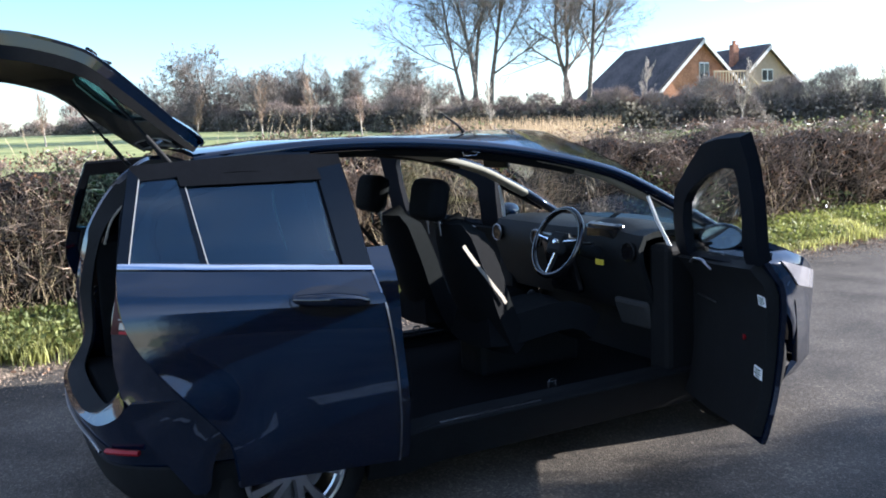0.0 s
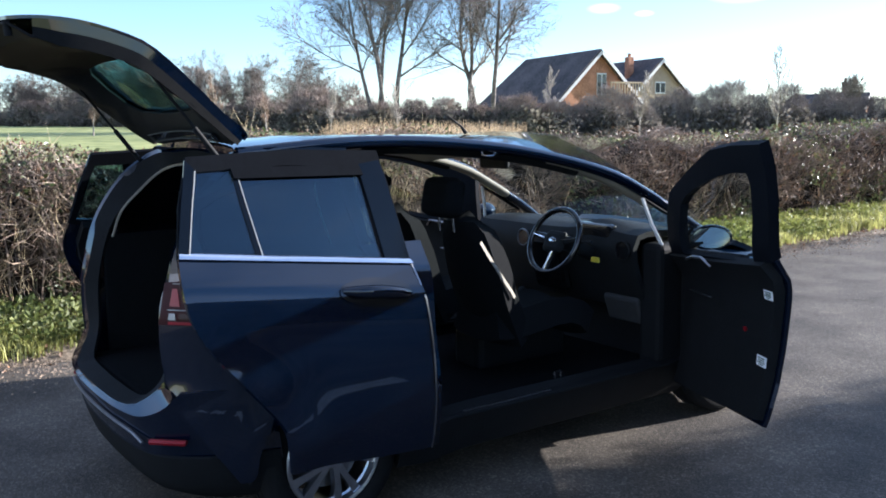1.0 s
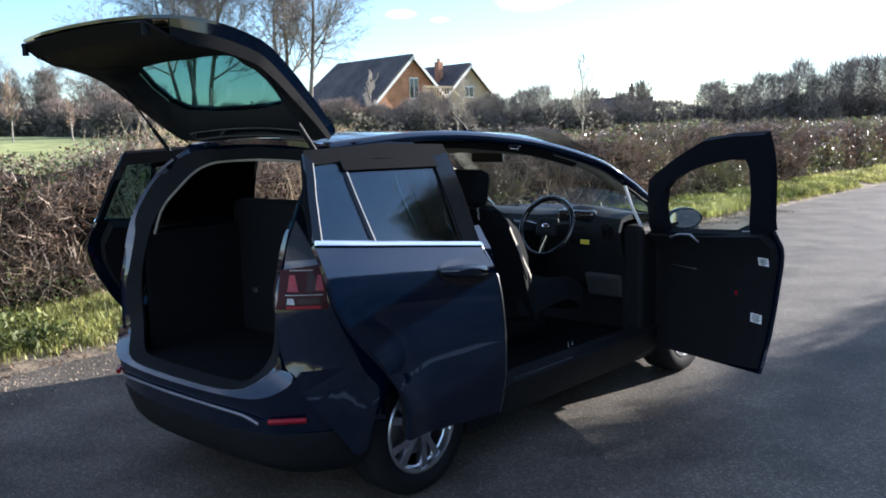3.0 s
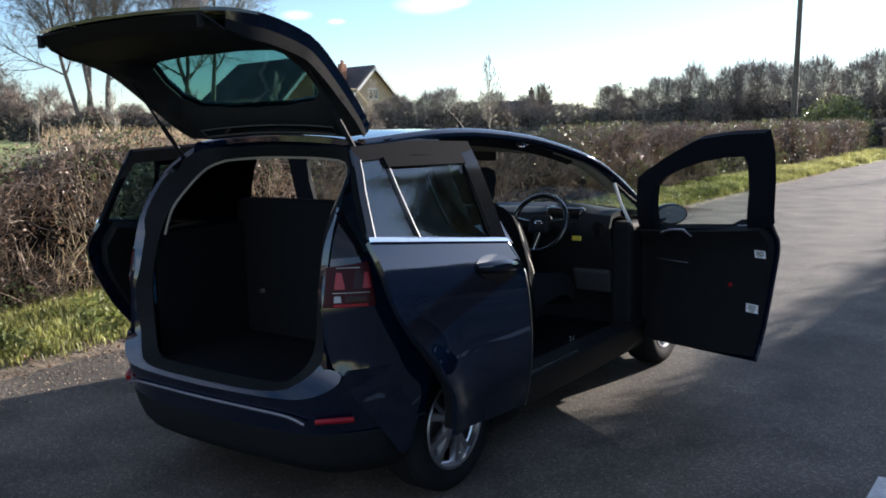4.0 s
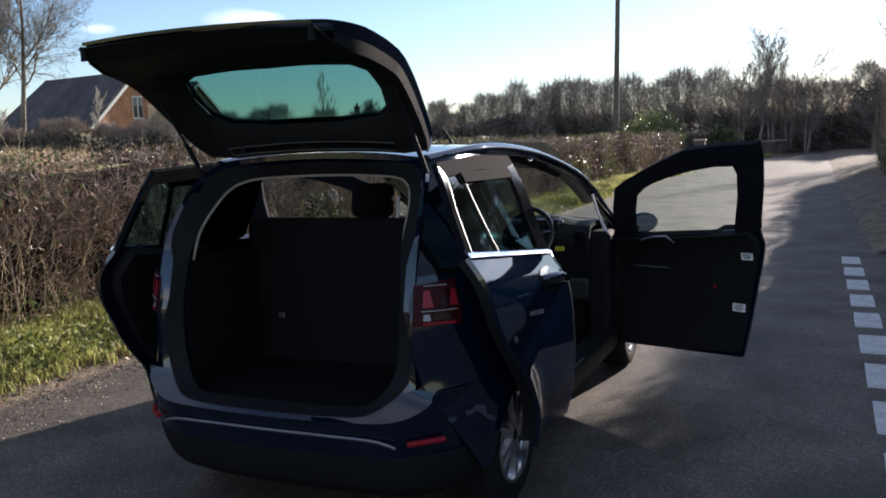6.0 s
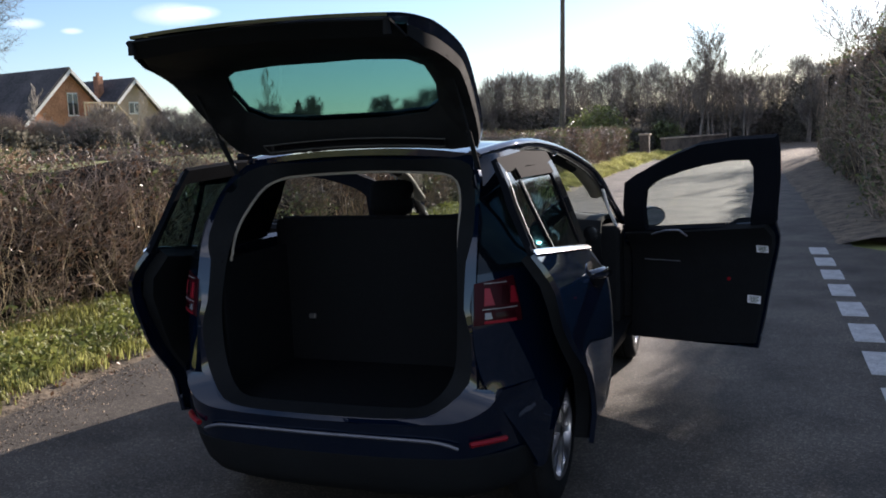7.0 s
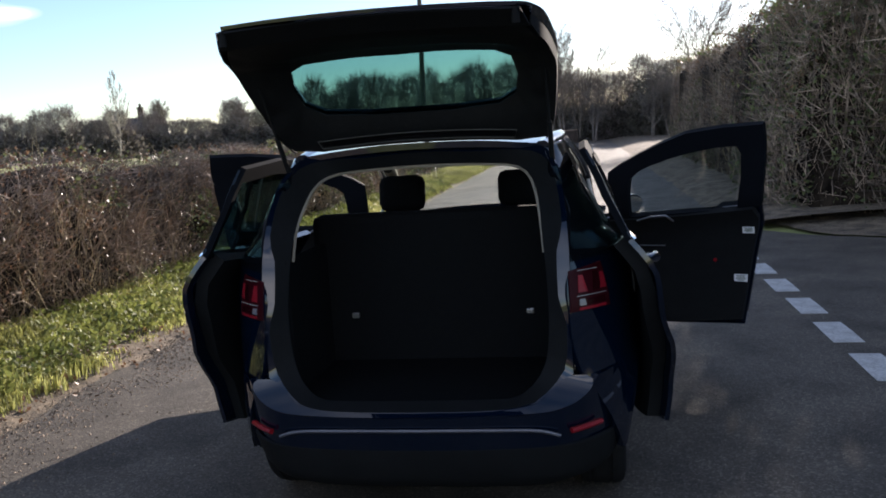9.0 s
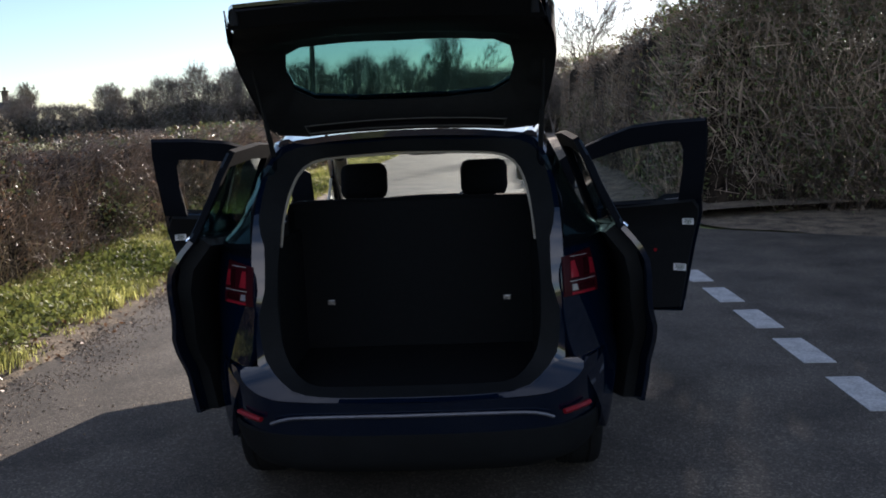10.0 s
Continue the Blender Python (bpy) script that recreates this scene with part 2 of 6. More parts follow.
def thing(name, label, category, group="", m=None):
    ob = new(name)
    ob.empty_display_size = 0.2
    if m is not None:
        ob.matrix_basis = m
    return tagged(ob, label, category, group)


def smooth(bm, angle=0.6):
    bmesh.ops.recalc_face_normals(bm, faces=bm.faces[:])
    bm.normal_update()
    for f in bm.faces:
        f.smooth = True
    for e in bm.edges:
        if len(e.link_faces) == 2 and e.calc_face_angle(0) > angle:
            e.smooth = False
    return bm


def shell(grid, thick=0.02, loop=False, flip=False):
    """A solid sheet: a grid of outer points, an inner copy thick behind it and the rims between. loop: the columns close round."""
    g = np.array(grid, float)
    nr, nc = g.shape[:2]
    du = np.roll(g, -1, 1) - np.roll(g, 1, 1) if loop else np.gradient(g, axis=1)
    dv = np.gradient(g, axis=0)
    n = np.cross(du, dv)
    n /= np.maximum(np.linalg.norm(n, axis=2, keepdims=True), 1e-9)
    if flip:
        n = -n
    inner = g - n * thick
    bm = bmesh.new()
    a = [[bm.verts.new(p) for p in row] for row in g]
    b = [[bm.verts.new(p) for p in row] for row in inner]

    def quad(p, q, r, s):
        try:
            bm.faces.new((p, q, r, s) if not flip else (s, r, q, p))
        except ValueError:
            pass
    last = nc if loop else nc - 1
    for i in range(nr - 1):
        for j in range(last):
            k = (j + 1) % nc
            quad(a[i][j], a[i][k], a[i + 1][k], a[i + 1][j])
            quad(b[i][j], b[i + 1][j], b[i + 1][k], b[i][k])
    for j in range(last):
        k = (j + 1) % nc
        quad(a[0][j], b[0][j], b[0][k], a[0][k])
        quad(a[-1][j], a[-1][k], b[-1][k], b[-1][j])
    if not loop:
        for i in range(nr - 1):
            quad(a[i][0], a[i + 1][0], b[i + 1][0], b[i][0])
            quad(a[i][-1], b[i][-1], b[i + 1][-1], a[i + 1][-1])
    return smooth(bm)


def resample(pts, n, curved=True):
    """n points evenly along a line of control points, rounded through them."""
    p = np.array(pts, float)
    if curved and len(p) > 2:
        q = np.vstack([2 * p[0] - p[1], p, 2 * p[-1] - p[-2]])
        out = []
        for i in range(1, len(q) - 2):
            for t in np.linspace(0, 1, 12, endpoint=False):
                out.append(0.5 * (2 * q[i] + (q[i + 1] - q[i - 1]) * t + (2 * q[i - 1] - 5 * q[i] + 4 * q[i + 1] - q[i + 2]) * t * t
                                  + (3 * q[i] - q[i - 1] - 3 * q[i + 1] + q[i + 2]) * t ** 3))
        p = np.array(out + [p[-1]])
    d = np.concatenate([[0], np.cumsum(np.linalg.norm(np.diff(p, axis=0), axis=1))])
    s = np.linspace(0, d[-1], n)
    return np.stack([np.interp(s, d, p[:, k]) for k in range(p.shape[1])], 1)


def coons(bottom, top, first, last, nu=24, nv=12):
    """A patch between four border lines: bottom and top run the same way, first and last from bottom to top."""
    b, t, f, l = resample(bottom, nu), resample(top, nu), resample(first, nv), resample(last, nv)
    u, v = np.linspace(0, 1, nu)[None, :, None], np.linspace(0, 1, nv)[:, None, None]
    return ((1 - v) * b[None] + v * t[None] + (1 - u) * f[:, None] + u * l[:, None]
            - (1 - u) * (1 - v) * b[0] - u * (1 - v) * b[-1] - (1 - u) * v * t[0] - u * v * t[-1])


def ringgrid(outer, inner, per=6, rows=3):
    """Rows from an inner loop to an outer loop with the same number of corners."""
    def dense(loop):
        p = np.array(loop, float)
        return np.concatenate([p[i] + (p[(i + 1) % len(p)] - p[i]) * np.linspace(0, 1, per, endpoint=False)[:, None] for i in range(len(p))])
    a, b = dense(inner), dense(outer)
    return np.array([a + (b - a) * t for t in np.linspace(0, 1, rows)])


def box(bm, lo, hi, bevel=0.0, m=None):
    v = bmesh.ops.create_cube(bm, size=1)["verts"]
    for q in v:
        q.co = Vector([l + (h - l) * (c + 0.5) for l, h, c in zip(lo, hi, q.co)])
    if bevel:
        made = bmesh.ops.bevel(bm, geom=list({e for q in v for e in q.link_edges}), offset=bevel, segments=2, profile=0.5, affect="EDGES")
        v = list({q for f in made["faces"] for q in f.verts} | {q for q in v if q.is_valid})
    if m is not None:
        bmesh.ops.transform(bm, matrix=m, verts=v)
    return bm


def tube(bm, pts, r, sides=8, flat=1.0):
    """A tube through points; r: one radius or one for each point."""
    pts = [Vector(p) for p in pts]
    rs = r if isinstance(r, (list, tuple)) else [r] * len(pts)
    rings = []
    for i, p in enumerate(pts):
        d = (pts[min(i + 1, len(pts) - 1)] - pts[max(i - 1, 0)]).normalized()
        up = Vector((0, 0, 1)) if abs(d.z) < 0.95 else Vector((1, 0, 0))
        a = d.cross(up).normalized()
        b = a.cross(d)
        rings.append([bm.verts.new(p + (a * math.cos(k * math.tau / sides) + b * math.sin(k * math.tau / sides) * flat) * rs[i]) for k in range(sides)])
    for p, q in zip(rings, rings[1:]):
        for k in range(sides):
            bm.faces.new((p[k], p[(k + 1) % sides], q[(k + 1) % sides], q[k]))
    bm.faces.new(rings[0][::-1])
    bm.faces.new(rings[-1])
    return smooth(bm, 1.0)


def soup(name, verts, faces, material, parent=None):
    me = bpy.data.meshes.new(name)
    me.from_pydata(np.asarray(verts).tolist(), [], np.asarray(faces).tolist())
    me.materials.append(material)
    ob = new(name, me)
    if parent:
        ob.parent = parent
    return ob


def sticks(segs, sides=3):
    """Tapered prisms for rows of x0 y0 z0 x1 y1 z1 r0 r1."""
    s = np.asarray(segs, float)
    p, q = s[:, :3], s[:, 3:6]
    d = q - p
    d /= np.maximum(np.linalg.norm(d, axis=1, keepdims=True), 1e-9)
    up = np.where(np.abs(d[:, 2:3]) < 0.9, [[0, 0, 1.0]], [[1.0, 0, 0]])
    a = np.cross(d, up)
    a /= np.linalg.norm(a, axis=1, keepdims=True)
    b = np.cross(d, a)
    ang = np.arange(sides) * math.tau / sides
    ring = a[:, None] * np.cos(ang)[None, :, None] + b[:, None] * np.sin(ang)[None, :, None]
    v = np.concatenate([p[:, None] + ring * s[:, 6, None, None], q[:, None] + ring * s[:, 7, None, None]], 1).reshape(-1, 3)
    base = (np.arange(len(s)) * 2 * sides)[:, None]
    k = np.arange(sides)
    quads = np.stack([base + k, base + (k + 1) % sides, base + sides + (k + 1) % sides, base + sides + k], 2).reshape(-1, 4)
    return v, quads


def leaves(rng, centres, size, droop=0.3):
    """Small bent leaves at the centres: a kite of two triangles folded along its length."""
    n = len(centres)
    d = rng.normal(size=(n, 3))
    d[:, 2] -= droop
    d /= np.linalg.norm(d, axis=1, keepdims=True)
    w = np.cross(d, rng.normal(size=(n, 3)))
    w /= np.linalg.norm(w, axis=1, keepdims=True)
    s = size * rng.uniform(0.6, 1.4, (n, 1))
    nrm = np.cross(d, w)
    v = np.stack([centres, centres + d * s * 0.5 + w * s * 0.32 + nrm * s * 0.12, centres + d * s, centres + d * s * 0.5 - w * s * 0.32 + nrm * s * 0.12], 1).reshape(-1, 3)
    b = (np.arange(n) * 4)[:, None]
    return v, np.concatenate([b + [0, 1, 2], b + [0, 2, 3]])


def leafmat(name, color, color2, through=0.5, rough=0.5, island=0.4):
    """A thin leaf or blade: gloss and colour on the lit side, light that shines through on the other."""
    m = mat(name, color, rough, vary=0.25, scale=3, color2=color2, island=island)
    n, l = m.node_tree.nodes, m.node_tree.links
    b, out = n["Principled BSDF"], n["Material Output"]
    tr, mix = n.new("ShaderNodeBsdfTranslucent"), n.new("ShaderNodeMixShader")
    l.new(b.inputs["Base Color"].links[0].from_socket, tr.inputs[0])
    mix.inputs[0].default_value = through
    l.new(b.outputs[0], mix.inputs[1])
    l.new(tr.outputs[0], mix.inputs[2])
    l.new(mix.outputs[0], out.inputs[0])
    return m


BLADE = leafmat("grass_blade", (0.165, 0.180, 0.042), (0.44, 0.435, 0.155), 0.4, 0.5, 0.6)
WEED = leafmat("weed_leaf", (0.095, 0.125, 0.03), (0.23, 0.25, 0.07), 0.3, 0.65, 0.4)
SHRUB = leafmat("shrub_leaf", (0.095, 0.095, 0.072), (0.17, 0.155, 0.125), 0.5, 0.95, 0.45)
# the haze over the lane's scrub and shrubs is put into these paler colours
HAZYSCRUB = leafmat("hazy_scrub_twigs", (0.24, 0.21, 0.19), (0.31, 0.275, 0.25), 0.35, 1.0, 0.2)
HAZYSHRUB = leafmat("hazy_shrub_leaf", (0.105, 0.100, 0.085), (0.17, 0.155, 0.135), 0.5, 1.0, 0.25)
FARWOOD = leafmat("far_twigs", (0.23, 0.188, 0.165), (0.33, 0.270, 0.235), 0.45, 0.9, 0.3)
DEADLEAF = leafmat("dead_leaf", (0.13, 0.068, 0.036), (0.24, 0.135, 0.075), 0.15, 0.45, 0.45)
GREENLEAF = leafmat("green_leaf", (0.06, 0.085, 0.028), (0.14, 0.16, 0.06), 0.3, 0.36, 0.4)
STRAW = mat("straw_stem", (0.30, 0.23, 0.12), 0.7, vary=0.2, scale=6, color2=(0.52, 0.42, 0.25), island=0.45)
STONE = mat("loose_stone", (0.12, 0.090, 0.064), 0.85, vary=0.4, scale=30, color2=(0.25, 0.19, 0.135), island=0.5)
# near-black: the hedge's inner shade is put into this colour
SHADECORE = mat("shade_core", (0.012, 0.009, 0.007), 1.0, spec=0.1, vary=0.5, scale=9, color2=(0.032, 0.024, 0.017), bump=1.0, bump_scale=18)
RUSTTWIG = mat("rust_twigs", (0.21, 0.145, 0.105), 0.85, vary=0.2, scale=2, color2=(0.30, 0.21, 0.15), island=0.3)
RENDERWALL = mat("tan_render", (0.44, 0.34, 0.25), 0.9, vary=0.1, scale=3)
DARKPANE = mat("window_glass", (0.03, 0.035, 0.04), 0.08, coat=0.5, vary=0.1, scale=2)
GREYTRIM = mat("grey_trim", (0.06, 0.06, 0.055), 0.7, vary=0.15, scale=40)


# ---- ground ----
rng = np.random.default_rng(7)


def flat(name, pts, z, material, label="", category="", depth=0.06):
    bm = bmesh.new()
    f = bm.faces.new([bm.verts.new((x, y, z)) for x, y in pts])
    top = bmesh.ops.extrude_face_region(bm, geom=[f])["geom"]
    bmesh.ops.translate(bm, vec=(0, 0, -depth), verts=[v for v in top if isinstance(v, bmesh.types.BMVert)])
    bmesh.ops.recalc_face_normals(bm, faces=bm.faces[:])
    ob = part(name, bm, material)
    return tagged(ob, label, category, kind="structure")


def land(x):
    """The height of the fields, which rise away from the lane."""
    return -0.05 + np.interp(-x, [7, 12, 40, 100, 160], [0, 0.06, 1.45, 2.9, 3.4])


bm = bmesh.new()
lines_x = [-2500, -600, -300, -160, -130, -100, -80, -65, -52, -40, -30, -22, -16, -12, -9, -7, 2500]
lines_y = [-2500, -400, -100, 0, 60, 150, 400, 2500]
rows = [[bm.verts.new((x, y, float(land(x)))) for x in lines_x] for y in lines_y]
for p, q in zip(rows, rows[1:]):
    for i in range(len(lines_x) - 1):
        bm.faces.new((p[i], p[i + 1], q[i + 1], q[i]))
tagged(part("ground", smooth(bm), TURF), "wide flat field of short winter grass", "ground", kind="structure")
flat("road", [(-2.85, -40), (40, -40), (40, -4), (9.0, 2.6), (4.7, 5.5), (3.4, 6.4), (2.8, 7.2), (2.75, 60), (-3.1, 60), (-3.0, 20), (-2.85, 4)], 0.0, ASPHALT,
     "grey asphalt country lane with a side road joining it", "road")


# ---- car ----
W_Z = [0.16, 0.24, 0.34, 0.50, 0.68, 0.82, 0.90, 0.955, 0.975, 1.04, 1.10, 1.20, 1.32, 1.44, 1.56]
W_X = [0.765, 0.802, 0.837, 0.864, 0.873, 0.869, 0.862, 0.852, 0.844, 0.796, 0.760, 0.728, 0.690, 0.645, 0.585]


# the rear corner of the body, from the bumper up to the roof
EDGE_Z = [0.30, 0.62, 0.68, 0.94, 1.20, 1.30, 1.40, 1.535]
EDGE_Y = [-1.90, -1.90, -1.885, -1.866, -1.803, -1.765, -1.68, -1.52]
EDGE_X = [0.66, 0.64, 0.625, 0.618, 0.618, 0.610, 0.59, 0.52]


def side_x(y, z):
    """Half the body's width at a place along it and a height."""
    y, z = np.asarray(y, float), np.asarray(z, float)
    k = np.clip((z - 0.72) / 0.2, 0, 1) * np.clip((1.35 - z) / 0.2, 0, 1)
    zz = z + 0.105 * (y + 0.12) * k
    w = np.interp(zz, W_Z, W_X) * 0.7 + 0.15 * np.interp(zz - 0.02, W_Z, W_X) + 0.15 * np.interp(zz + 0.02, W_Z, W_X)
    for yc in (-1.26, 1.23):
        r = np.hypot(y - yc, z - 0.31)
        w = w + 0.022 * np.exp(-((r - 0.37) / 0.055) ** 2) * (z > 0.2)
    r = np.hypot(y + 1.26, z - 0.31)
    w = w + 0.055 * np.exp(-((r - 0.46) / 0.13) ** 2) * np.clip((y + 1.26) / 0.15, 0, 1) * np.clip((0.95 - z) / 0.2, 0, 1)
    front = np.maximum(0, (y - 1.15) / 0.9)
    ye, xe = np.interp(z, EDGE_Z, EDGE_Y), np.interp(z, EDGE_Z, EDGE_X)
    back = np.clip((-1.30 - y) / (-1.30 - ye), 0, 1.15)
    return w + (xe - w) * back ** 3.0 - 0.30 * front ** 2.4


def belt(y):
    return 1.066 - 0.112 * y


RAIL = [(-1.50, 1.550), (-1.11, 1.580), (-0.79, 1.585), (-0.43, 1.565), (-0.03, 1.515), (0.43, 1.405), (0.70, 1.285), (0.95, 1.150), (1.15, 1.030)]


def rail_z(y):
    return np.interp(y, [p[0] for p in RAIL], [p[1] for p in RAIL])


def on_side(grid2, side, off=0.0):
    """Lays a grid of (y, z) onto the body's side."""
    g = np.array(grid2, float)
    return np.stack([side * (side_x(g[..., 0], g[..., 1]) + off), g[..., 0], g[..., 1]], -1)


def side_shell(grid2, side, thick=0.03, off=0.0, loop=False, m=None):
    g = on_side(grid2, side, off)
    inward = np.cross(np.gradient(g, axis=1), np.gradient(g, axis=0))[..., 0].mean() * side < 0
    bm = shell(g, thick, loop=loop, flip=bool(inward))
    fix_out(bm, side)
    if m is not None:
        bmesh.ops.transform(bm, matrix=m, verts=bm.verts)
    return bm


def fix_out(bm, side):
    bmesh.ops.recalc_face_normals(bm, faces=bm.faces[:])


car = thing("car", "dark navy blue people carrier with all doors and tailgate open", "car")
B_LINE = [(-0.125, 0.30), (-0.125, 0.48), (-0.135, 0.68), (-0.155, 0.90), (-0.18, 1.086)]
F_LINE = [(-0.065, 0.30), (-0.080, 0.42), (-0.105, 0.59), (-0.135, 0.76), (-0.178, 0.95), (-0.190, 1.072)]


def arch(yc, r, a0, a1, n=9, z0=0.31):
    return [(yc + r * math.cos(radians(a)), z0 + r * math.sin(radians(a))) for a in np.linspace(a0, a1, n)]


def wheel(name, x, y, side):
    hub = part(name, tyre_mesh(side), RUBBER, car, "black tyre on a silver alloy wheel")
    hub.matrix_basis = pose(x, y, 0.31)
    part("rim", rim_mesh(side), ALLOY, hub, "silver five-twin-spoke alloy rim")
    bm = bmesh.new()
    bmesh.ops.create_cone(bm, cap_ends=True, segments=28, radius1=0.14, radius2=0.14, depth=0.02, matrix=pose(-side * 0.07, 0, 0, 0, 90, 0))
    part("brake_disc", bm, STEEL, hub)
    bm = bmesh.new()
    bmesh.ops.create_cone(bm, cap_ends=True, segments=20, radius1=0.030, radius2=0.026, depth=0.02, matrix=pose(-side * 0.01, 0, 0, 0, 90 * side, 0))
    part("hub_cap", bm, STEEL, hub)
    return hub


def lathe(profile, side, seg=48):
    """Spins (radius, outward) points round the wheel's axle."""
    bm = bmesh.new()
    rings = [[bm.verts.new((side * o, r * math.cos(k * math.tau / seg), r * math.sin(k * math.tau / seg))) for k in range(seg)] for r, o in profile]
    for a, b in zip(rings, rings[1:]):
        for k in range(seg):
            bm.faces.new((a[k], a[(k + 1) % seg], b[(k + 1) % seg], b[k]))
    bmesh.ops.recalc_face_normals(bm, faces=bm.faces[:])
    return smooth(bm, 0.7)


def tyre_mesh(side):
    return lathe([(0.205, -0.01), (0.225, 0.005), (0.26, 0.008), (0.295, -0.003), (0.306, -0.02), (0.310, -0.05), (0.304, -0.055), (0.304, -0.065), (0.310, -0.07),
                  (0.310, -0.13), (0.304, -0.135), (0.304, -0.145), (0.310, -0.15), (0.300, -0.185), (0.26, -0.195), (0.205, -0.19), (0.205, -0.01)], side)


def rim_mesh(side):
    bm = lathe([(0.206, -0.012), (0.212, 0.0), (0.206, 0.005), (0.194, 0.002), (0.186, -0.03), (0.186, -0.15), (0.182, -0.15), (0.180, -0.03), (0.206, -0.012)], side)
    for k in range(10):
        pair, twin = divmod(k, 2)
        a = math.tau * pair / 5 + math.radians(9 if twin else -9)
        b = math.tau * pair / 5 + math.radians(14 if twin else -14)
        r0, r1 = 0.035, 0.196
        pts = []
        for r, ang, w in ((r0, a, 0.019), (0.11, (a + b) / 2, 0.017), (r1, b, 0.026)):
            c, t = Vector((0, math.cos(ang), math.sin(ang))), Vector((0, -math.sin(ang), math.cos(ang)))
            pts.append((c * r, t * w))
        outs = [0.0, -0.002, -0.006]
        vs = []
        for (c, t), o in zip(pts, outs):
            vs.append([bm.verts.new(c + t + Vector((side * (o - 0.03), 0, 0))), bm.verts.new(c + t * 0.75 + Vector((side * o, 0, 0))),
                       bm.verts.new(c - t * 0.75 + Vector((side * o, 0, 0))), bm.verts.new(c - t + Vector((side * (o - 0.03), 0, 0)))])
        for p, q in zip(vs, vs[1:]):
            for j in range(4):
                bm.faces.new((p[j], p[(j + 1) % 4], q[(j + 1) % 4], q[j]))
    bmesh.ops.create_cone(bm, cap_ends=True, segments=24, radius1=0.05, radius2=0.045, depth=0.04, matrix=pose(-side * 0.02, 0, 0, 0, 90, 0))
    bmesh.ops.recalc_face_normals(bm, faces=bm.faces[:])
    return bm


for sx in (1, -1):
    wheel("wheel", sx * 0.805, -1.26, sx)
    wheel("wheel", sx * 0.815, 1.23, sx)


def body_side(side):
    # rear quarter with its wheel arch
    a = arch(-1.26, 0.345, 0, 180, 11)
    low = [(-0.80, 0.28)] + a + [(-1.66, 0.30)]
    q = part("quarter_panel", side_shell(coons(low, [(-0.80, belt(-0.80)), (-1.3, 1.165), (-1.803, 1.16)], [(-0.80, 0.28), (-0.80, belt(-0.80))], [(-1.66, 0.30), (-1.85, 0.62), (-1.872, 0.94), (-1.803, 1.16)], 60, 20), side), PAINT, car)
    part("wheel_arch_liner", side_shell(coons(arch(-1.26, 0.36, -5, 185, 11), arch(-1.26, 0.35, -5, 185, 11), [(-0.90, 0.28), (-0.91, 0.28)], [(-1.62, 0.28), (-1.61, 0.28)], 30, 3), side, 0.22, -0.02), BLACK, q)
    part("rear_pillar", side_shell(coons([(-1.05, 1.17), (-1.5, 1.13), (-1.826, 1.102)], [(-1.05, 1.565), (-1.515, 1.54)], [(-1.05, 1.17), (-1.05, 1.565)], [(-1.826, 1.102), (-1.795, 1.205), (-1.68, 1.40), (-1.515, 1.54)], 18, 14), side, 0.03, 0.004), GLOSSPOST, car, "black rear pillar")
    # front wing
    a = arch(1.23, 0.35, 0, 180, 11)
    low = [(1.88, 0.45), (1.62, 0.32)] + a + [(0.86, 0.24)]
    part("front_wing", side_shell(coons(low[::-1], [(0.86, 0.98), (1.3, 0.96), (1.7, 0.84), (1.90, 0.70)], [(0.86, 0.24), (0.86, 0.98)], [(1.88, 0.45), (1.90, 0.70)], 44, 12), side), PAINT, car)
    # sill, its shade put into a black colour instead of navy paint, and its scuff plate
    s = part("sill", side_shell(coons([(0.90, 0.17), (-0.95, 0.18)], [(0.90, 0.36), (-0.95, 0.37)], [(0.90, 0.17), (0.90, 0.36)], [(-0.95, 0.18), (-0.95, 0.37)], 12, 6), side, 0.10, -0.02), TRIMDARK, car, "lower sill under the door opening, coloured black for its shade")
    bm = bmesh.new()
    box(bm, (min(side * 0.70, side * 0.845), -0.95, 0.355), (max(side * 0.70, side * 0.845), 0.90, 0.375), 0.006)
    part("scuff_plate", bm, TRIMDARK, s, "black plastic step trim")
    bm = bmesh.new()
    box(bm, (min(side * 0.815, side * 0.825), -0.62, 0.374), (max(side * 0.815, side * 0.825), -0.10, 0.379))
    part("metal_strip", bm, STEEL, s, "thin bright metal strip")
    # roof rail and front pillar
    line = resample([(float(side_x(y, z)) - 0.02, y, z - 0.015) for y, z in RAIL], 30)
    bm = bmesh.new()
    tube(bm, [(side * x, y, z) for x, y, z in line], 0.036, 10, 0.8)
    part("roof_rail", bm, PAINT, car)
    bm = bmesh.new()
    tube(bm, [(side * (x - 0.055), y, z - 0.02) for x, y, z in line[:20]], 0.035, 8)
    part("door_seal", bm, RUBBER, car)
    bm = bmesh.new()
    tube(bm, [(side * (x - 0.06), y - 0.02, z - 0.01) for x, y, z in line[17:26]], 0.042, 10, 0.6)
    part("pillar_trim", bm, BEIGE, car, "pale beige windscreen pillar trim")


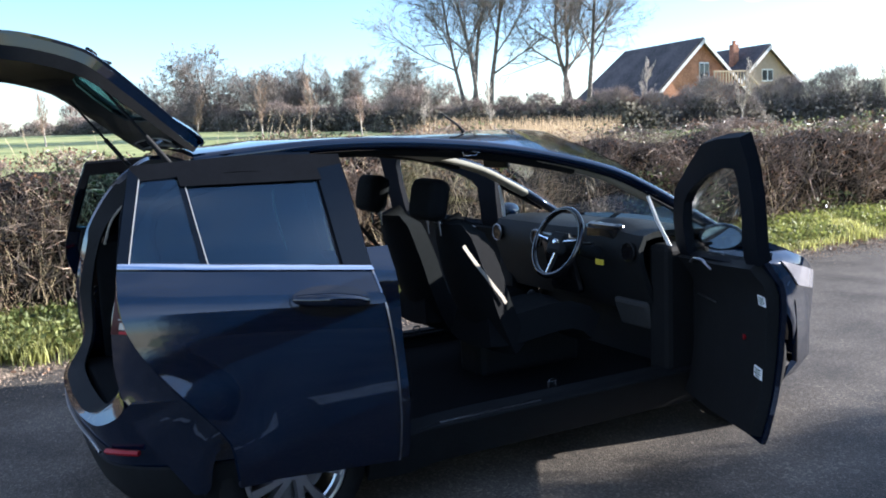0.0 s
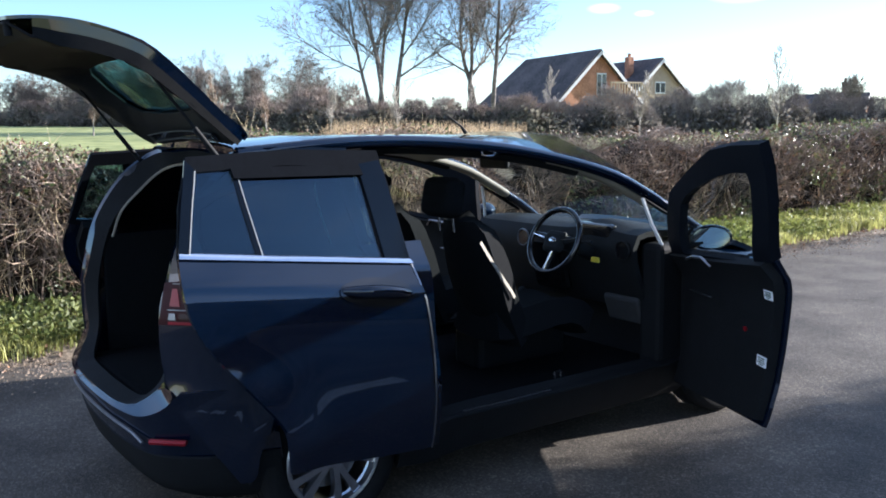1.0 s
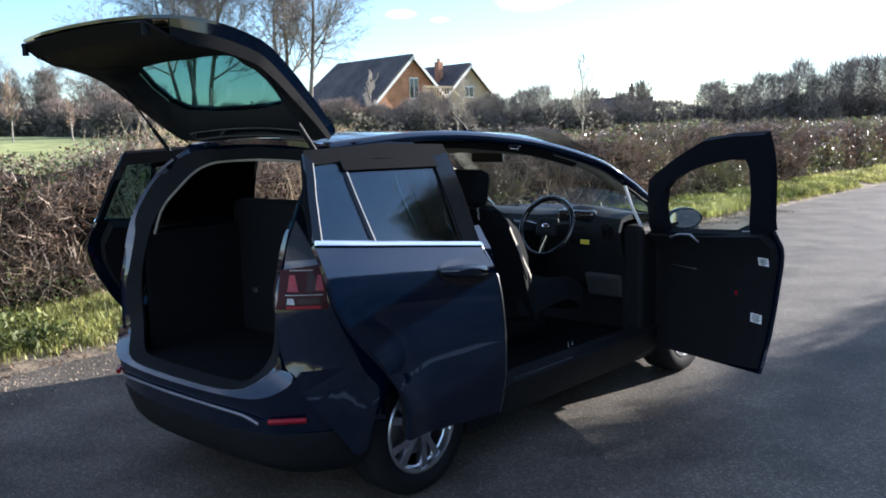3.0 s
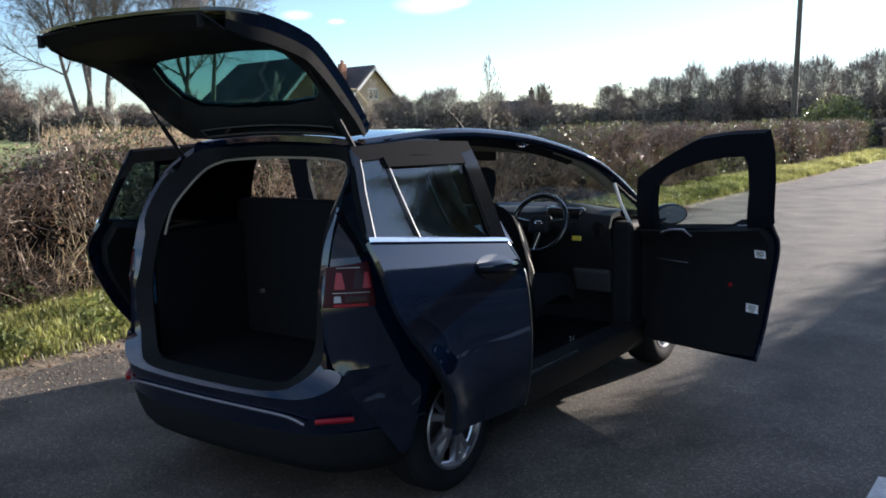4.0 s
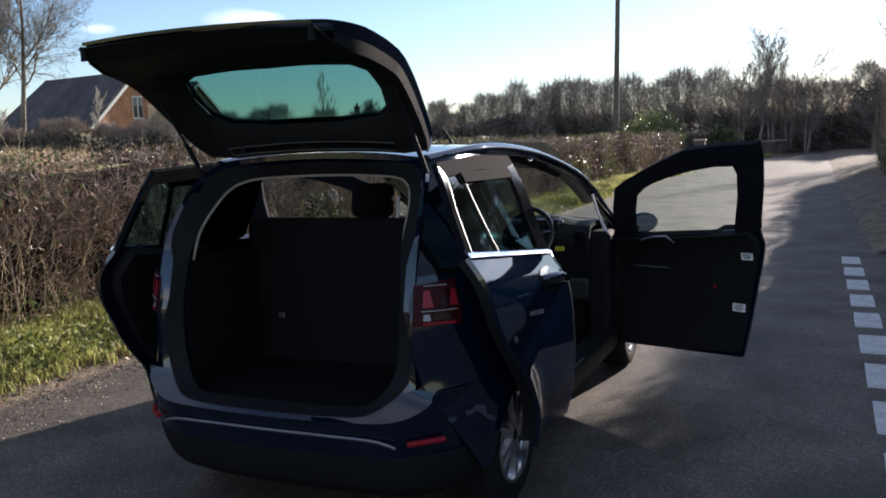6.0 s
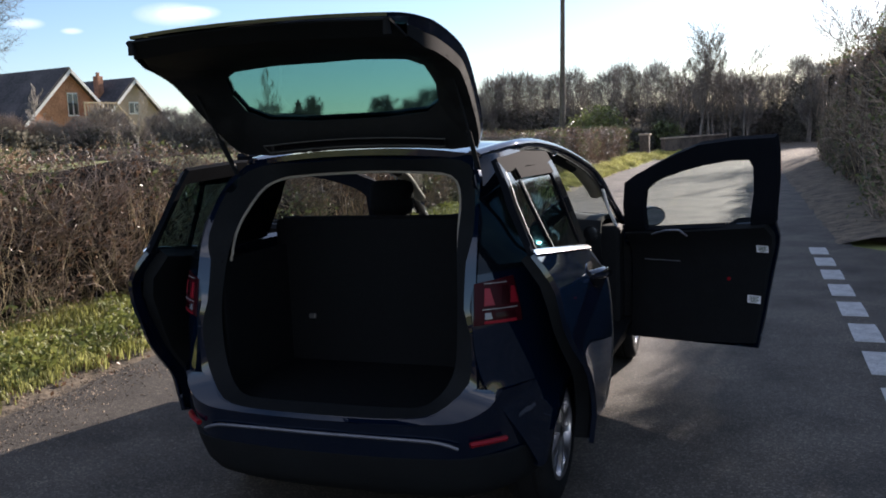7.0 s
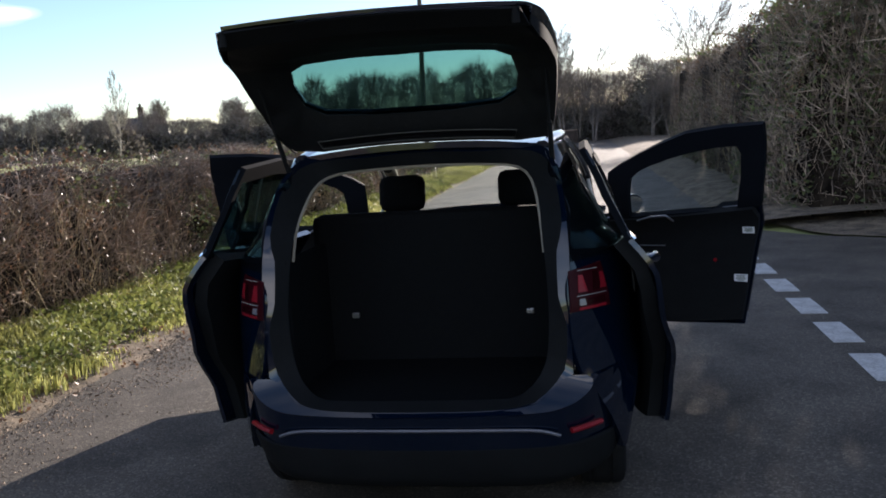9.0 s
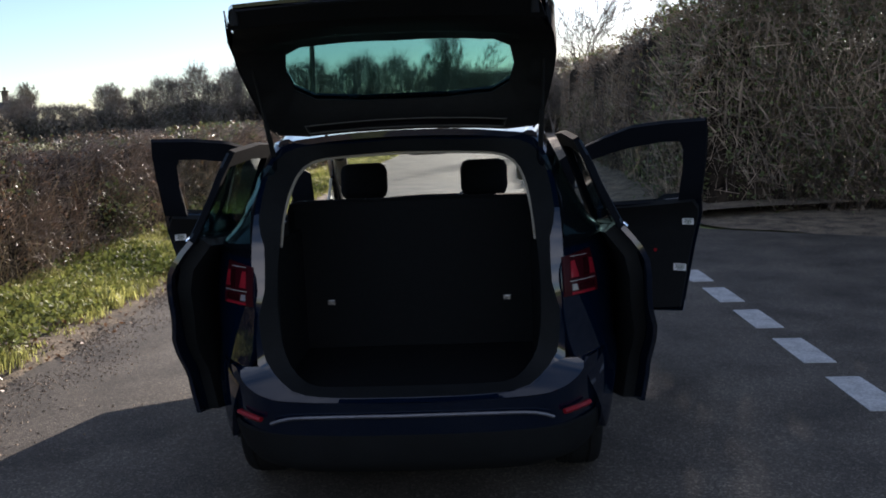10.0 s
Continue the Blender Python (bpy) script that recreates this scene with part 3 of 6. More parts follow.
def roof():
    g = []
    for y in np.linspace(-1.50, 0.16, 16):
        w = float(side_x(y, rail_z(y))) - 0.015
        z = float(rail_z(y))
        g.append([(u * w, y + 0.05 * (1 - u * u) * (1 if y > 0 else 0) - 0.03 * (1 - u * u) * (1 if y < -1.45 else 0), z + (1.61 - z) * (1 - abs(u) ** 2.2) * (0.55 if y < -1.2 else 0.8)) for u in np.linspace(-1, 1, 21)])
    bm = shell(g, 0.025)
    fix_out(bm, 1)
    r = part("roof", bm, PAINT, car)
    bm = bmesh.new()
    tube(bm, [(0, 0.02, 1.60), (0, -0.01, 1.635), (0, -0.11, 1.70)], [0.012, 0.006, 0.004], 8)
    part("aerial", bm, BLACK, r, "short black whip aerial")
    g = []
    for y in np.linspace(-1.44, 0.10, 10):
        w = float(side_x(y, rail_z(y))) - 0.07
        g.append([(u * w, y, float(rail_z(y)) - 0.045 + 0.035 * (1 - u * u)) for u in np.linspace(-1, 1, 11)])
    bm = shell(g, 0.012)
    fix_out(bm, 1)
    part("headlining", bm, LINER, car)


def front():
    g = []
    for t in np.linspace(0, 1, 12):
        y = 0.16 + t * 1.03
        z = np.interp(y, [0.16, 0.5, 0.9, 1.19], [1.585, 1.45, 1.21, 1.02])
        w = np.interp(y, [0.16, 0.5, 0.9, 1.19], [0.55, 0.585, 0.655, 0.70])
        g.append([(u * w, y + 0.16 * (1 - u * u) * t + 0.05 * (1 - u * u), z + 0.02 * (1 - u * u) * (1 - t)) for u in np.linspace(-1, 1, 17)])
    bm = shell(g, 0.006)
    fix_out(bm, 1)
    part("windscreen", bm, CLEAR, car, "clear curved windscreen")
    g = []
    for t in np.linspace(0, 1, 12):
        y = 1.10 + t * 0.80
        z = np.interp(t, [0, 0.3, 0.7, 0.9, 1], [1.02, 0.97, 0.87, 0.79, 0.70])
        w = float(side_x(y, 0.8)) - 0.06
        g.append([(u * w, y + 0.10 * (1 - u * u), z + 0.045 * (1 - u * u)) for u in np.linspace(-1, 1, 15)])
    bm = shell(g, 0.03)
    fix_out(bm, 1)
    part("bonnet", bm, PAINT, car)
    plan = resample([(-0.80, 1.58), (-0.70, 1.80), (-0.45, 1.93), (0, 1.985), (0.45, 1.93), (0.70, 1.80), (0.80, 1.58)], 31)
    g = [[(x * (1 - i * 0.3), y - i, z) for x, y in plan] for z, i in ((0.20, 0.08), (0.28, 0.0), (0.45, 0.0), (0.60, 0.01), (0.72, 0.05))]
    bm = shell(g, 0.03)
    fix_out(bm, 1)
    b = part("front_bumper", bm, PAINT, car)
    bm = bmesh.new()
    box(bm, (-0.42, 1.93, 0.26), (0.42, 1.99, 0.44), 0.02)
    part("grille", bm, GLOSSBLACK, b, "black trapezoid lower grille")
    for s in (1, -1):
        g = on_side(coons([(1.60, 0.70), (1.84, 0.64)], [(1.45, 0.85), (1.86, 0.74)], [(1.60, 0.70), (1.45, 0.85)], [(1.84, 0.64), (1.86, 0.74)], 10, 6), s, 0.008)
        bm = shell(g, 0.03, flip=s < 0)
        fix_out(bm, s)
        part("head_lamp", bm, CLEARLAMP, car, "clear swept-back head lamp")


def rear_end():
    lip_in = [(0, -1.990, 0.560), (0.30, -1.979, 0.562), (0.46, -1.947, 0.577), (0.515, -1.915, 0.606), (0.548, -1.888, 0.636), (0.580, -1.872, 0.658), (0.615, -1.866, 0.668)]
    lip_out = [(0, -2.004, 0.548), (0.30, -1.994, 0.550), (0.50, -1.966, 0.553), (0.585, -1.940, 0.566), (0.640, -1.912, 0.588), (0.682, -1.880, 0.620), (0.690, -1.866, 0.650), (0.668, -1.862, 0.667)]
    half_out = lip_in + [(0.614, -1.868, 0.80), (0.618, -1.868, 0.93), (0.616, -1.803, 1.20), (0.596, -1.68, 1.40), (0.560, -1.575, 1.50), (0.50, -1.505, 1.545), (0.28, -1.48, 1.565), (0, -1.475, 1.575)]
    half_mid = [(0, -1.987, 0.563), (0.30, -1.976, 0.565), (0.455, -1.944, 0.580), (0.535, -1.893, 0.632), (0.584, -1.858, 0.69), (0.598, -1.860, 0.80), (0.596, -1.862, 0.90), (0.572, -1.856, 0.955), (0.572, -1.800, 1.17), (0.594, -1.788, 1.22), (0.580, -1.69, 1.375), (0.545, -1.59, 1.475), (0.49, -1.525, 1.520), (0.38, -1.505, 1.535), (0.24, -1.50, 1.535), (0, -1.49, 1.545)]
    half_in = [(0, -1.91, 0.585), (0.30, -1.90, 0.585), (0.42, -1.88, 0.60), (0.51, -1.83, 0.71), (0.530, -1.81, 0.94), (0.515, -1.74, 1.19), (0.498, -1.62, 1.34), (0.468, -1.54, 1.42), (0.41, -1.487, 1.466), (0.28, -1.465, 1.482), (0, -1.455, 1.49)]

    def ring(h):
        return resample(h + [(-x, y, z) for x, y, z in h[::-1]][1:], 73)[:-1]
    bm = shell([ring(half_out), ring(half_mid)], 0.02, loop=True)
    fix_out(bm, 1)
    frame_ob = part("tailgate_frame", bm, PAINT, car, "painted frame of the luggage opening")
    # dark trim added over painted frame that would mirror too much sky
    bm = shell([ring(half_mid), ring(half_in)], 0.015, loop=True)
    fix_out(bm, 1)
    part("weather_seal", bm, TRIMDARK, frame_ob, "black seal round the luggage opening, widened as a dark band over painted frame")
    bm = bmesh.new()
    half = [(0.518, -1.735, 1.13), (0.508, -1.69, 1.25), (0.490, -1.60, 1.35), (0.458, -1.525, 1.425), (0.40, -1.472, 1.462), (0.28, -1.450, 1.476), (0, -1.440, 1.483)]
    tube(bm, resample(half + [(-x, y, z) for x, y, z in half[::-1]][1:], 60), 0.0065, 6)
    part("pillar_lining", bm, BEIGE, frame_ob, "pale edge of the lining round the opening")
    # bumper
    plan = resample([(-0.850, -1.53), (-0.80, -1.70), (-0.71, -1.85), (-0.57, -1.945), (-0.30, -1.99), (0, -2.00), (0.30, -1.99), (0.57, -1.945), (0.71, -1.85), (0.80, -1.70), (0.850, -1.53)], 45)
    g = []
    for f, i in ((0, 0.19), (0.10, 0.11), (0.22, 0.075), (0.45, 0.045), (0.75, 0.018), (0.99, 0.002)):
        row = []
        for x, y in plan:
            n = np.array((-x, 1.0)) / math.hypot(x, 1.0)
            top = np.interp(abs(x), [0, 0.30, 0.50, 0.585, 0.640, 0.682, 0.71, 0.86], [0.545, 0.547, 0.553, 0.566, 0.588, 0.622, 0.668, 0.685])
            row.append((x + n[0] * i, y + n[1] * i, 0.20 + f * (top - 0.20)))
        g.append(row)
    bm = shell(g, 0.02)
    fix_out(bm, 1)
    bumper = part("rear_bumper", bm, PAINT, car)
    inner, outer = [resample(h[::-1] + [(-x, y, z) for x, y, z in h[1:]], 61) for h in (lip_in, lip_out)]
    bm = shell([outer, outer * 0.5 + inner * 0.5, inner], 0.012, flip=True)
    fix_out(bm, 1)
    part("bumper_lip", bm, PAINT, bumper, "sloping painted ledge along the top of the bumper")
    bm = bmesh.new()
    tube(bm, [(x, y, z) for x, y, z in resample([(-0.56, -1.948, 0.455), (-0.48, -1.965, 0.480), (-0.3, -1.988, 0.490), (0, -2.0, 0.493), (0.3, -1.988, 0.490), (0.48, -1.965, 0.480), (0.56, -1.948, 0.455)], 30)], 0.007, 6)
    part("bumper_moulding", bm, DULLSTEEL, bumper, "thin dull-silver moulding")
    g = []
    for f, i in ((-0.04, 0.195), (0.10, 0.104), (0.22, 0.069), (0.40, 0.045), (0.56, 0.030), (0.58, 0.040)):
        g.append([(x - x / math.hypot(x, 1.0) * i, y + i / math.hypot(x, 1.0), 0.20 + f * 0.36) for x, y in plan])
    bm = shell(g, 0.012)
    fix_out(bm, 1)
    part("lower_cover", bm, TRIMDARK, bumper, "black plastic lower half of the bumper")
    bm = bmesh.new()
    box(bm, (-0.52, -1.78, 0.22), (0.52, -1.68, 0.30), 0.03)
    part("lower_valance", bm, BLACK, bumper, "black plastic lower valance")
    for s in (1, -1):
        line = resample([(s * 0.602, -1.930, 0.469), (s * 0.66, -1.889, 0.473), (s * 0.715, -1.830, 0.473)], 10)
        bm = bmesh.new()
        tube(bm, line, 0.0125, 6, 0.9)
        part("reflector", bm, REDBRIGHT, bumper, "red strip reflector")
        # tail lamp, wrapped round the corner
        def lamp(y0, inset, z0, z1, off, th, nu=10, nv=5, drop=0.0):
            z2 = z1 - drop
            ya, yb = np.interp(z0, EDGE_Z, EDGE_Y) + inset, np.interp(z2, EDGE_Z, EDGE_Y) + inset
            return side_shell(coons([(y0, z0), (ya, z0)], [(y0, z1), (yb, z2)], [(y0, z0), (y0, z1)], [(ya, z0), (yb, z2)], nu, nv), s, th, off)
        t = part("tail_lamp", lamp(-1.735, -0.010, 0.915, 1.090, 0.010, 0.05, 20, 6, 0.02), REDLAMP, car, "dark red wrap-round tail lamp")
        part("lens_band", lamp(-1.815, 0.012, 0.985, 1.050, 0.015, 0.02), LENSRED, t, "bright red lens block")
        part("lens_band", lamp(-1.762, 0.060, 0.985, 1.056, 0.013, 0.02), SMOKED, t, "smoked red lens block")
        part("lens_band", lamp(-1.744, 0.085, 0.988, 1.050, 0.015, 0.02), LENSRED, t, "bright red lens block")
        part("lens_band", lamp(-1.760, 0.014, 0.9185, 0.9285, 0.0155, 0.02), LENSRED, t, "thin red lower lens")
        part("reversing_lens", lamp(-1.832, 0.014, 0.935, 0.960, 0.0165, 0.02, 5, 3), CLEARLAMP, t, "clear reversing lens")
        part("lens_band", lamp(-1.760, 0.042, 0.936, 0.959, 0.0145, 0.02), SMOKED, t, "dark lower lens")
        part("lens_trim", lamp(-1.750, 0.008, 0.9705, 0.9735, 0.0165, 0.006), LIGHTTRIM, t, "thin bright lens trim")
        part("lens_trim", lamp(-1.765, 0.010, 1.0665, 1.0695, 0.0165, 0.006), LIGHTTRIM, t, "thin bright lens trim")
        # gas strut from body to tailgate
        bm = bmesh.new()
        tube(bm, [(s * 0.56, -1.515, 1.42), (s * 0.56, -1.68, 1.64)], 0.011, 8)
        tube(bm, [(s * 0.56, -1.68, 1.64), (s * 0.56, -1.835, 1.845)], 0.006, 8)
        part("gas_strut", bm, BLACK, car, "black tailgate gas strut")


def tailgate():
    # outer profile (y, z) and half width from the hinge to the lower edge, standing open
    spine = resample([(-1.465, 1.585, 0.535), (-1.55, 1.660, 0.575), (-1.70, 1.802, 0.600), (-1.82, 1.908, 0.608), (-1.90, 1.956, 0.600), (-2.06, 2.003, 0.578), (-2.20, 2.017, 0.548), (-2.32, 2.010, 0.51)], 41)

    def at(u, v, depth):
        i = v * 40
        y, z, w = [np.interp(i, range(41), spine[:, k]) for k in range(3)]
        j = min(39, int(i))
        d = spine[min(40, j + 1), :2] - spine[max(0, j), :2]
        d /= np.linalg.norm(d)
        nrm = np.array((d[1], -d[0]))  # towards the outside
        if nrm[1] < 0:
            nrm = -nrm
        bulge = np.interp(v, [0, 0.3, 0.6, 1.0], [0.035, 0.060, 0.045, 0.015]) * (1 - u * u)
        p = np.array((y, z)) + nrm * (bulge - depth)
        return (u * w, p[0], p[1])
    hole = [(-0.62, 0.20), (-0.30, 0.17), (0, 0.165), (0.30, 0.17), (0.62, 0.20), (0.735, 0.26), (0.755, 0.36), (0.72, 0.455), (0.62, 0.485), (0.30, 0.487), (0, 0.480), (-0.30, 0.487), (-0.62, 0.485), (-0.72, 0.455), (-0.755, 0.36), (-0.735, 0.26)]
    rim = [(-0.80, 0.0), (-0.40, 0.0), (0, 0), (0.40, 0.0), (0.80, 0.0), (1, 0.04), (1, 0.33), (1, 0.75), (0.96, 0.97), (0.5, 1), (0, 1), (-0.5, 1), (-0.96, 0.97), (-1, 0.75), (-1, 0.33), (-1, 0.04)]
    def deep(v):
        """How far the inner trim stands behind the outer skin."""
        return float(np.interp(v, [0, 0.08, 0.3, 0.55, 0.80, 0.90], [0.034, 0.045, 0.065, 0.085, 0.090, 0.060]))
    g = [[at(u, v, 0.0) for u, v in row] for row in ringgrid(rim, hole, 8, 7)[::-1]]
    bm = shell(g, 0.012, loop=True)
    fix_out(bm, 1)
    lid = part("tailgate", bm, PAINT, car, "raised navy tailgate with a heated rear window")
    g = []
    for i, row in enumerate(ringgrid([(u, v * 0.905) for u, v in rim], hole, 8, 7)[::-1]):
        fade = min(1.0, (6 - i) / 2.5)
        g.append([at(u * 0.990, v, 0.026 + (deep(v) - 0.026) * fade + 0.006 * math.sin(v * 40) * (0 < i < 4)) for u, v in row])
    bm = shell(g, 0.012, loop=True)
    fix_out(bm, 1)
    part("inner_trim", bm, BLACK, lid, "black plastic inner trim")
    # side walls between the two skins
    for s in (1, -1):
        for name, k0, k1, material in (("painted_edge", 0.0, 0.45, PAINT), ("tailgate_edge", 0.46, 1.0, TRIMDARK)):
            g = [[at(s * (1.004 - 0.010 * k), v, deep(v) * k) for v in np.linspace(0.02, 0.895, 30)] for k in (k0, (k0 + k1) / 2, k1)]
            bm = shell(g, 0.006)
            fix_out(bm, 1)
            part(name, bm, material, lid)
    g = [[at(u, 0.90 + 0.08 * k, 0.055 * (1 - k) + 0.012) for u in np.linspace(-0.99, 0.99, 24)] for k in (0.0, 0.4, 1.0)]
    bm = shell(g, 0.008)
    fix_out(bm, 1)
    part("plate_recess", bm, TRIMDARK, lid, "dark recess above the tailgate's lower edge")
    # roof spoiler, a thick lip along the hinged edge
    g = [[at(u, v, -off * (1 - 0.35 * abs(u) ** 6)) for u in np.linspace(-0.985, 0.985, 31)] for v, off in ((0.175, 0.002), (0.15, 0.020), (0.08, 0.036), (0.025, 0.042), (0.004, 0.032), (0.004, 0.0))]
    bm = shell(g, 0.010)
    fix_out(bm, 1)
    part("roof_spoiler", bm, PAINT, lid, "navy roof spoiler lip")
    bm = bmesh.new()
    p = Vector(at(0.0, 0.50, -0.004))
    tube(bm, [p, p + Vector((0, 0.035, 0.045))], [0.030, 0.026], 12)
    tube(bm, [p + Vector((0, 0.03, 0.04)), Vector(at(0.12, 0.47, -0.03)), Vector(at(0.55, 0.44, -0.025))], [0.012, 0.009, 0.006], 8)
    part("rear_wiper", bm, BLACK, lid, "black rear wiper arm")
    us, vs = np.linspace(-0.79, 0.79, 19), np.linspace(0.14, 0.55, 9)
    bm = shell([[at(u, v, 0.012) for u in us] for v in vs], 0.005)
    fix_out(bm, 1)
    part("rear_window", bm, PRIVACY, lid, "green tinted rear window")
    bm = shell([[at(u, v, 0.060) for u in np.linspace(-0.72, 0.72, 15)] for v in (0.055, 0.075, 0.095)], 0.006)
    fix_out(bm, 1)
    lamp = part("brake_lamp", bm, GLOSSBLACK, lid, "dark strip of the high brake lamp")
    bm = bmesh.new()
    tube(bm, [at(u, v, 0.064) for u, v in [(u, 0.052) for u in np.linspace(-0.74, 0.74, 9)] + [(u, 0.098) for u in np.linspace(0.74, -0.74, 9)] + [(-0.74, 0.052)]], 0.0028, 6)
    part("lamp_bezel", bm, GREYTRIM, lamp, "thin grey outline of the lamp")
    for s in (1, -1):
        bm = bmesh.new()
        tube(bm, [at(s * 0.955, 0.97, 0.004), at(s * 0.955, 0.97, 0.056)], [0.011, 0.015], 8)
        part("rubber_stop", bm, RUBBER, lid, "small rubber stop")


SLID_OUT = 0.105


def sliding_door(side):
    m = Matrix.Translation((side * SLID_OUT, -0.73, 0.0)) @ Matrix.Translation((0, -0.18, 0)) @ Matrix.Rotation(radians(-side * 0.6), 4, "Z") @ Matrix.Translation((0, 0.18, 0))
    rear = [(-0.79, 0.365), (-0.80, 0.46), (-0.82, 0.55), (-0.92, 0.68), (-1.04, 0.83), (-1.11, 0.94), (-1.14, 1.04), (-1.14, 1.12), (-1.127, 1.190)]
    bottom, beltl = [(-0.125, 0.30), (-0.45, 0.325), (-0.79, 0.365)], [(-0.18, 1.086), (-0.65, 1.139), (-1.127, 1.190)]
    d = part("sliding_door", side_shell(coons(bottom, beltl, B_LINE, rear, 30, 22), side, 0.02, m=m), PAINT, car, "navy sliding rear door, slid fully back")
    outer = [(-0.18, 1.086), (-0.65, 1.139), (-1.127, 1.19), (-1.09, 1.36), (-1.03, 1.535), (-0.62, 1.552), (-0.23, 1.538), (-0.205, 1.31)]
    hole = [(-0.31, 1.115), (-0.70, 1.158), (-1.095, 1.20), (-1.065, 1.34), (-1.015, 1.478), (-0.66, 1.492), (-0.345, 1.482), (-0.33, 1.30)]
    part("window_frame", side_shell(ringgrid(outer, hole, 6, 4), side, 0.025, loop=True, m=m), DULLBLACK, d, "dull black window frame")
    part("rear_post", side_shell(coons([(-1.09, 1.195), (-1.126, 1.2)], [(-1.008, 1.49), (-1.038, 1.525)], [(-1.09, 1.195), (-1.008, 1.49)], [(-1.126, 1.2), (-1.038, 1.525)], 4, 8), side, 0.01, 0.003, m=m), GLOSSPOST, d, "glossy black rear post of the door")
    part("post_edge", side_shell(coons([(-1.084, 1.195), (-1.0885, 1.195)], [(-1.005, 1.485), (-1.0095, 1.485)], [(-1.084, 1.195), (-1.005, 1.485)], [(-1.0885, 1.195), (-1.0095, 1.485)], 3, 6), side, 0.002, 0.0034, m=m), LIGHTTRIM, d, "pale edge of the rear post")
    part("front_post", side_shell(coons([(-0.185, 1.10), (-0.30, 1.115)], [(-0.232, 1.50), (-0.34, 1.485)], [(-0.185, 1.10), (-0.232, 1.50)], [(-0.30, 1.115), (-0.34, 1.485)], 5, 8), side, 0.01, 0.003, m=m), GLOSSPOST, d, "glossy black door post")
    part("window_pane", side_shell(coons([(-0.30, 1.10), (-1.11, 1.185)], [(-0.335, 1.49), (-1.02, 1.49)], [(-0.30, 1.10), (-0.335, 1.49)], [(-1.11, 1.185), (-1.02, 1.49)], 16, 8), side, 0.005, -0.006, m=m), DARKGLASS, d, "dark tinted window pane")
    part("window_divider", side_shell(coons([(-0.816, 1.160), (-0.838, 1.163)], [(-0.851, 1.485), (-0.873, 1.485)], [(-0.816, 1.160), (-0.851, 1.485)], [(-0.838, 1.163), (-0.873, 1.485)], 3, 6), side, 0.012, -0.001, m=m), GLOSSPOST, d, "black window divider")
    part("pane_edge", side_shell(coons([(-0.812, 1.158), (-0.816, 1.159)], [(-0.847, 1.45), (-0.851, 1.45)], [(-0.812, 1.158), (-0.847, 1.45)], [(-0.816, 1.159), (-0.851, 1.45)], 3, 6), side, 0.002, 0.0, m=m), LIGHTTRIM, d, "pale edge of the divider")
    part("wind_deflector", side_shell(coons([(-0.325, 1.444), (-0.868, 1.452)], [(-0.335, 1.486), (-0.875, 1.492)], [(-0.325, 1.444), (-0.335, 1.486)], [(-0.868, 1.452), (-0.875, 1.492)], 10, 4), side, 0.006, 0.010, m=m), DULLBLACK, d, "smoked strip wind deflector")
    low, high = resample([(-0.178, 1.083), (-0.65, 1.136), (-1.128, 1.189)], 20), resample([(-0.184, 1.100), (-0.65, 1.153), (-1.122, 1.206)], 20)
    strip = [[(side * (float(side_x(y, z)) + 0.013), y, z) for y, z in low], [(side * (float(side_x(y, z)) + 0.010), y, z) for y, z in (low * 0.45 + high * 0.55)], [(side * (float(side_x(y, z)) + 0.001), y, z) for y, z in high]]
    bm = shell(strip, 0.006, flip=side > 0)
    fix_out(bm, side)
    bmesh.ops.transform(bm, matrix=m, verts=bm.verts)
    part("chrome_strip", bm, CHROME, d, "polished chrome waist strip")
    part("door_edge_trim", side_shell(coons(B_LINE[:1] + [(-0.132, 0.30)], [(-0.18, 1.08), (-0.187, 1.08)], B_LINE, [(y - 0.007, z) for y, z in B_LINE], 3, 12), side, 0.01, 0.003, m=m), STEEL, d, "thin bright door edge")
    # handle
    hc = np.array((-0.385, 1.000))
    bm = bmesh.new()
    x = float(side_x(hc[0], hc[1]))
    tube(bm, [(side * (x + 0.005), hc[0] + 0.140, hc[1] - 0.026), (side * (x + 0.034), hc[0] + 0.09, hc[1] - 0.012), (side * (x + 0.038), hc[0], hc[1] + 0.004), (side * (x + 0.032), hc[0] - 0.09, hc[1] + 0.012), (side * (x - 0.004), hc[0] - 0.145, hc[1] + 0.014)], [0.018, 0.024, 0.026, 0.024, 0.016], 16, 1.0)
    bmesh.ops.transform(bm, matrix=m, verts=bm.verts)
    h = part("door_handle", bm, PAINT, d, "navy pull handle")
    a = np.linspace(0, math.tau, 24, endpoint=False)
    cup = [[(hc[0] + 0.165 * k * math.cos(t), hc[1] - 0.006 - 0.015 * k * math.cos(t) + 0.056 * k * math.sin(t)) for t in a] for k in (0.2, 0.6, 1.0)]
    # flat black oval; the recess's shade is put into its colour
    part("recess_shade", side_shell(cup, side, 0.004, 0.006, loop=True, m=m), GLOSSBLACK, h, "raised black oval in place of the shaded recess behind the handle")
    # inner trim
    part("inner_panel", side_shell(coons([(-0.06, 0.34), (-0.74, 0.39)], [(-0.20, 1.07), (-1.10, 1.17)], [(y - 0.02, z) for y, z in B_LINE], [(y + 0.06, z) for y, z in rear], 16, 10), side, 0.055, -0.022, m=m), TRIMDARK, d, "black plastic inner door trim")


def hinge(side, angle):
    p = Vector((side * 0.82, 0.85, 0))
    return Matrix.Translation(p) @ Matrix.Rotation(radians(angle) * side, 4, "Z") @ Matrix.Translation(-p)


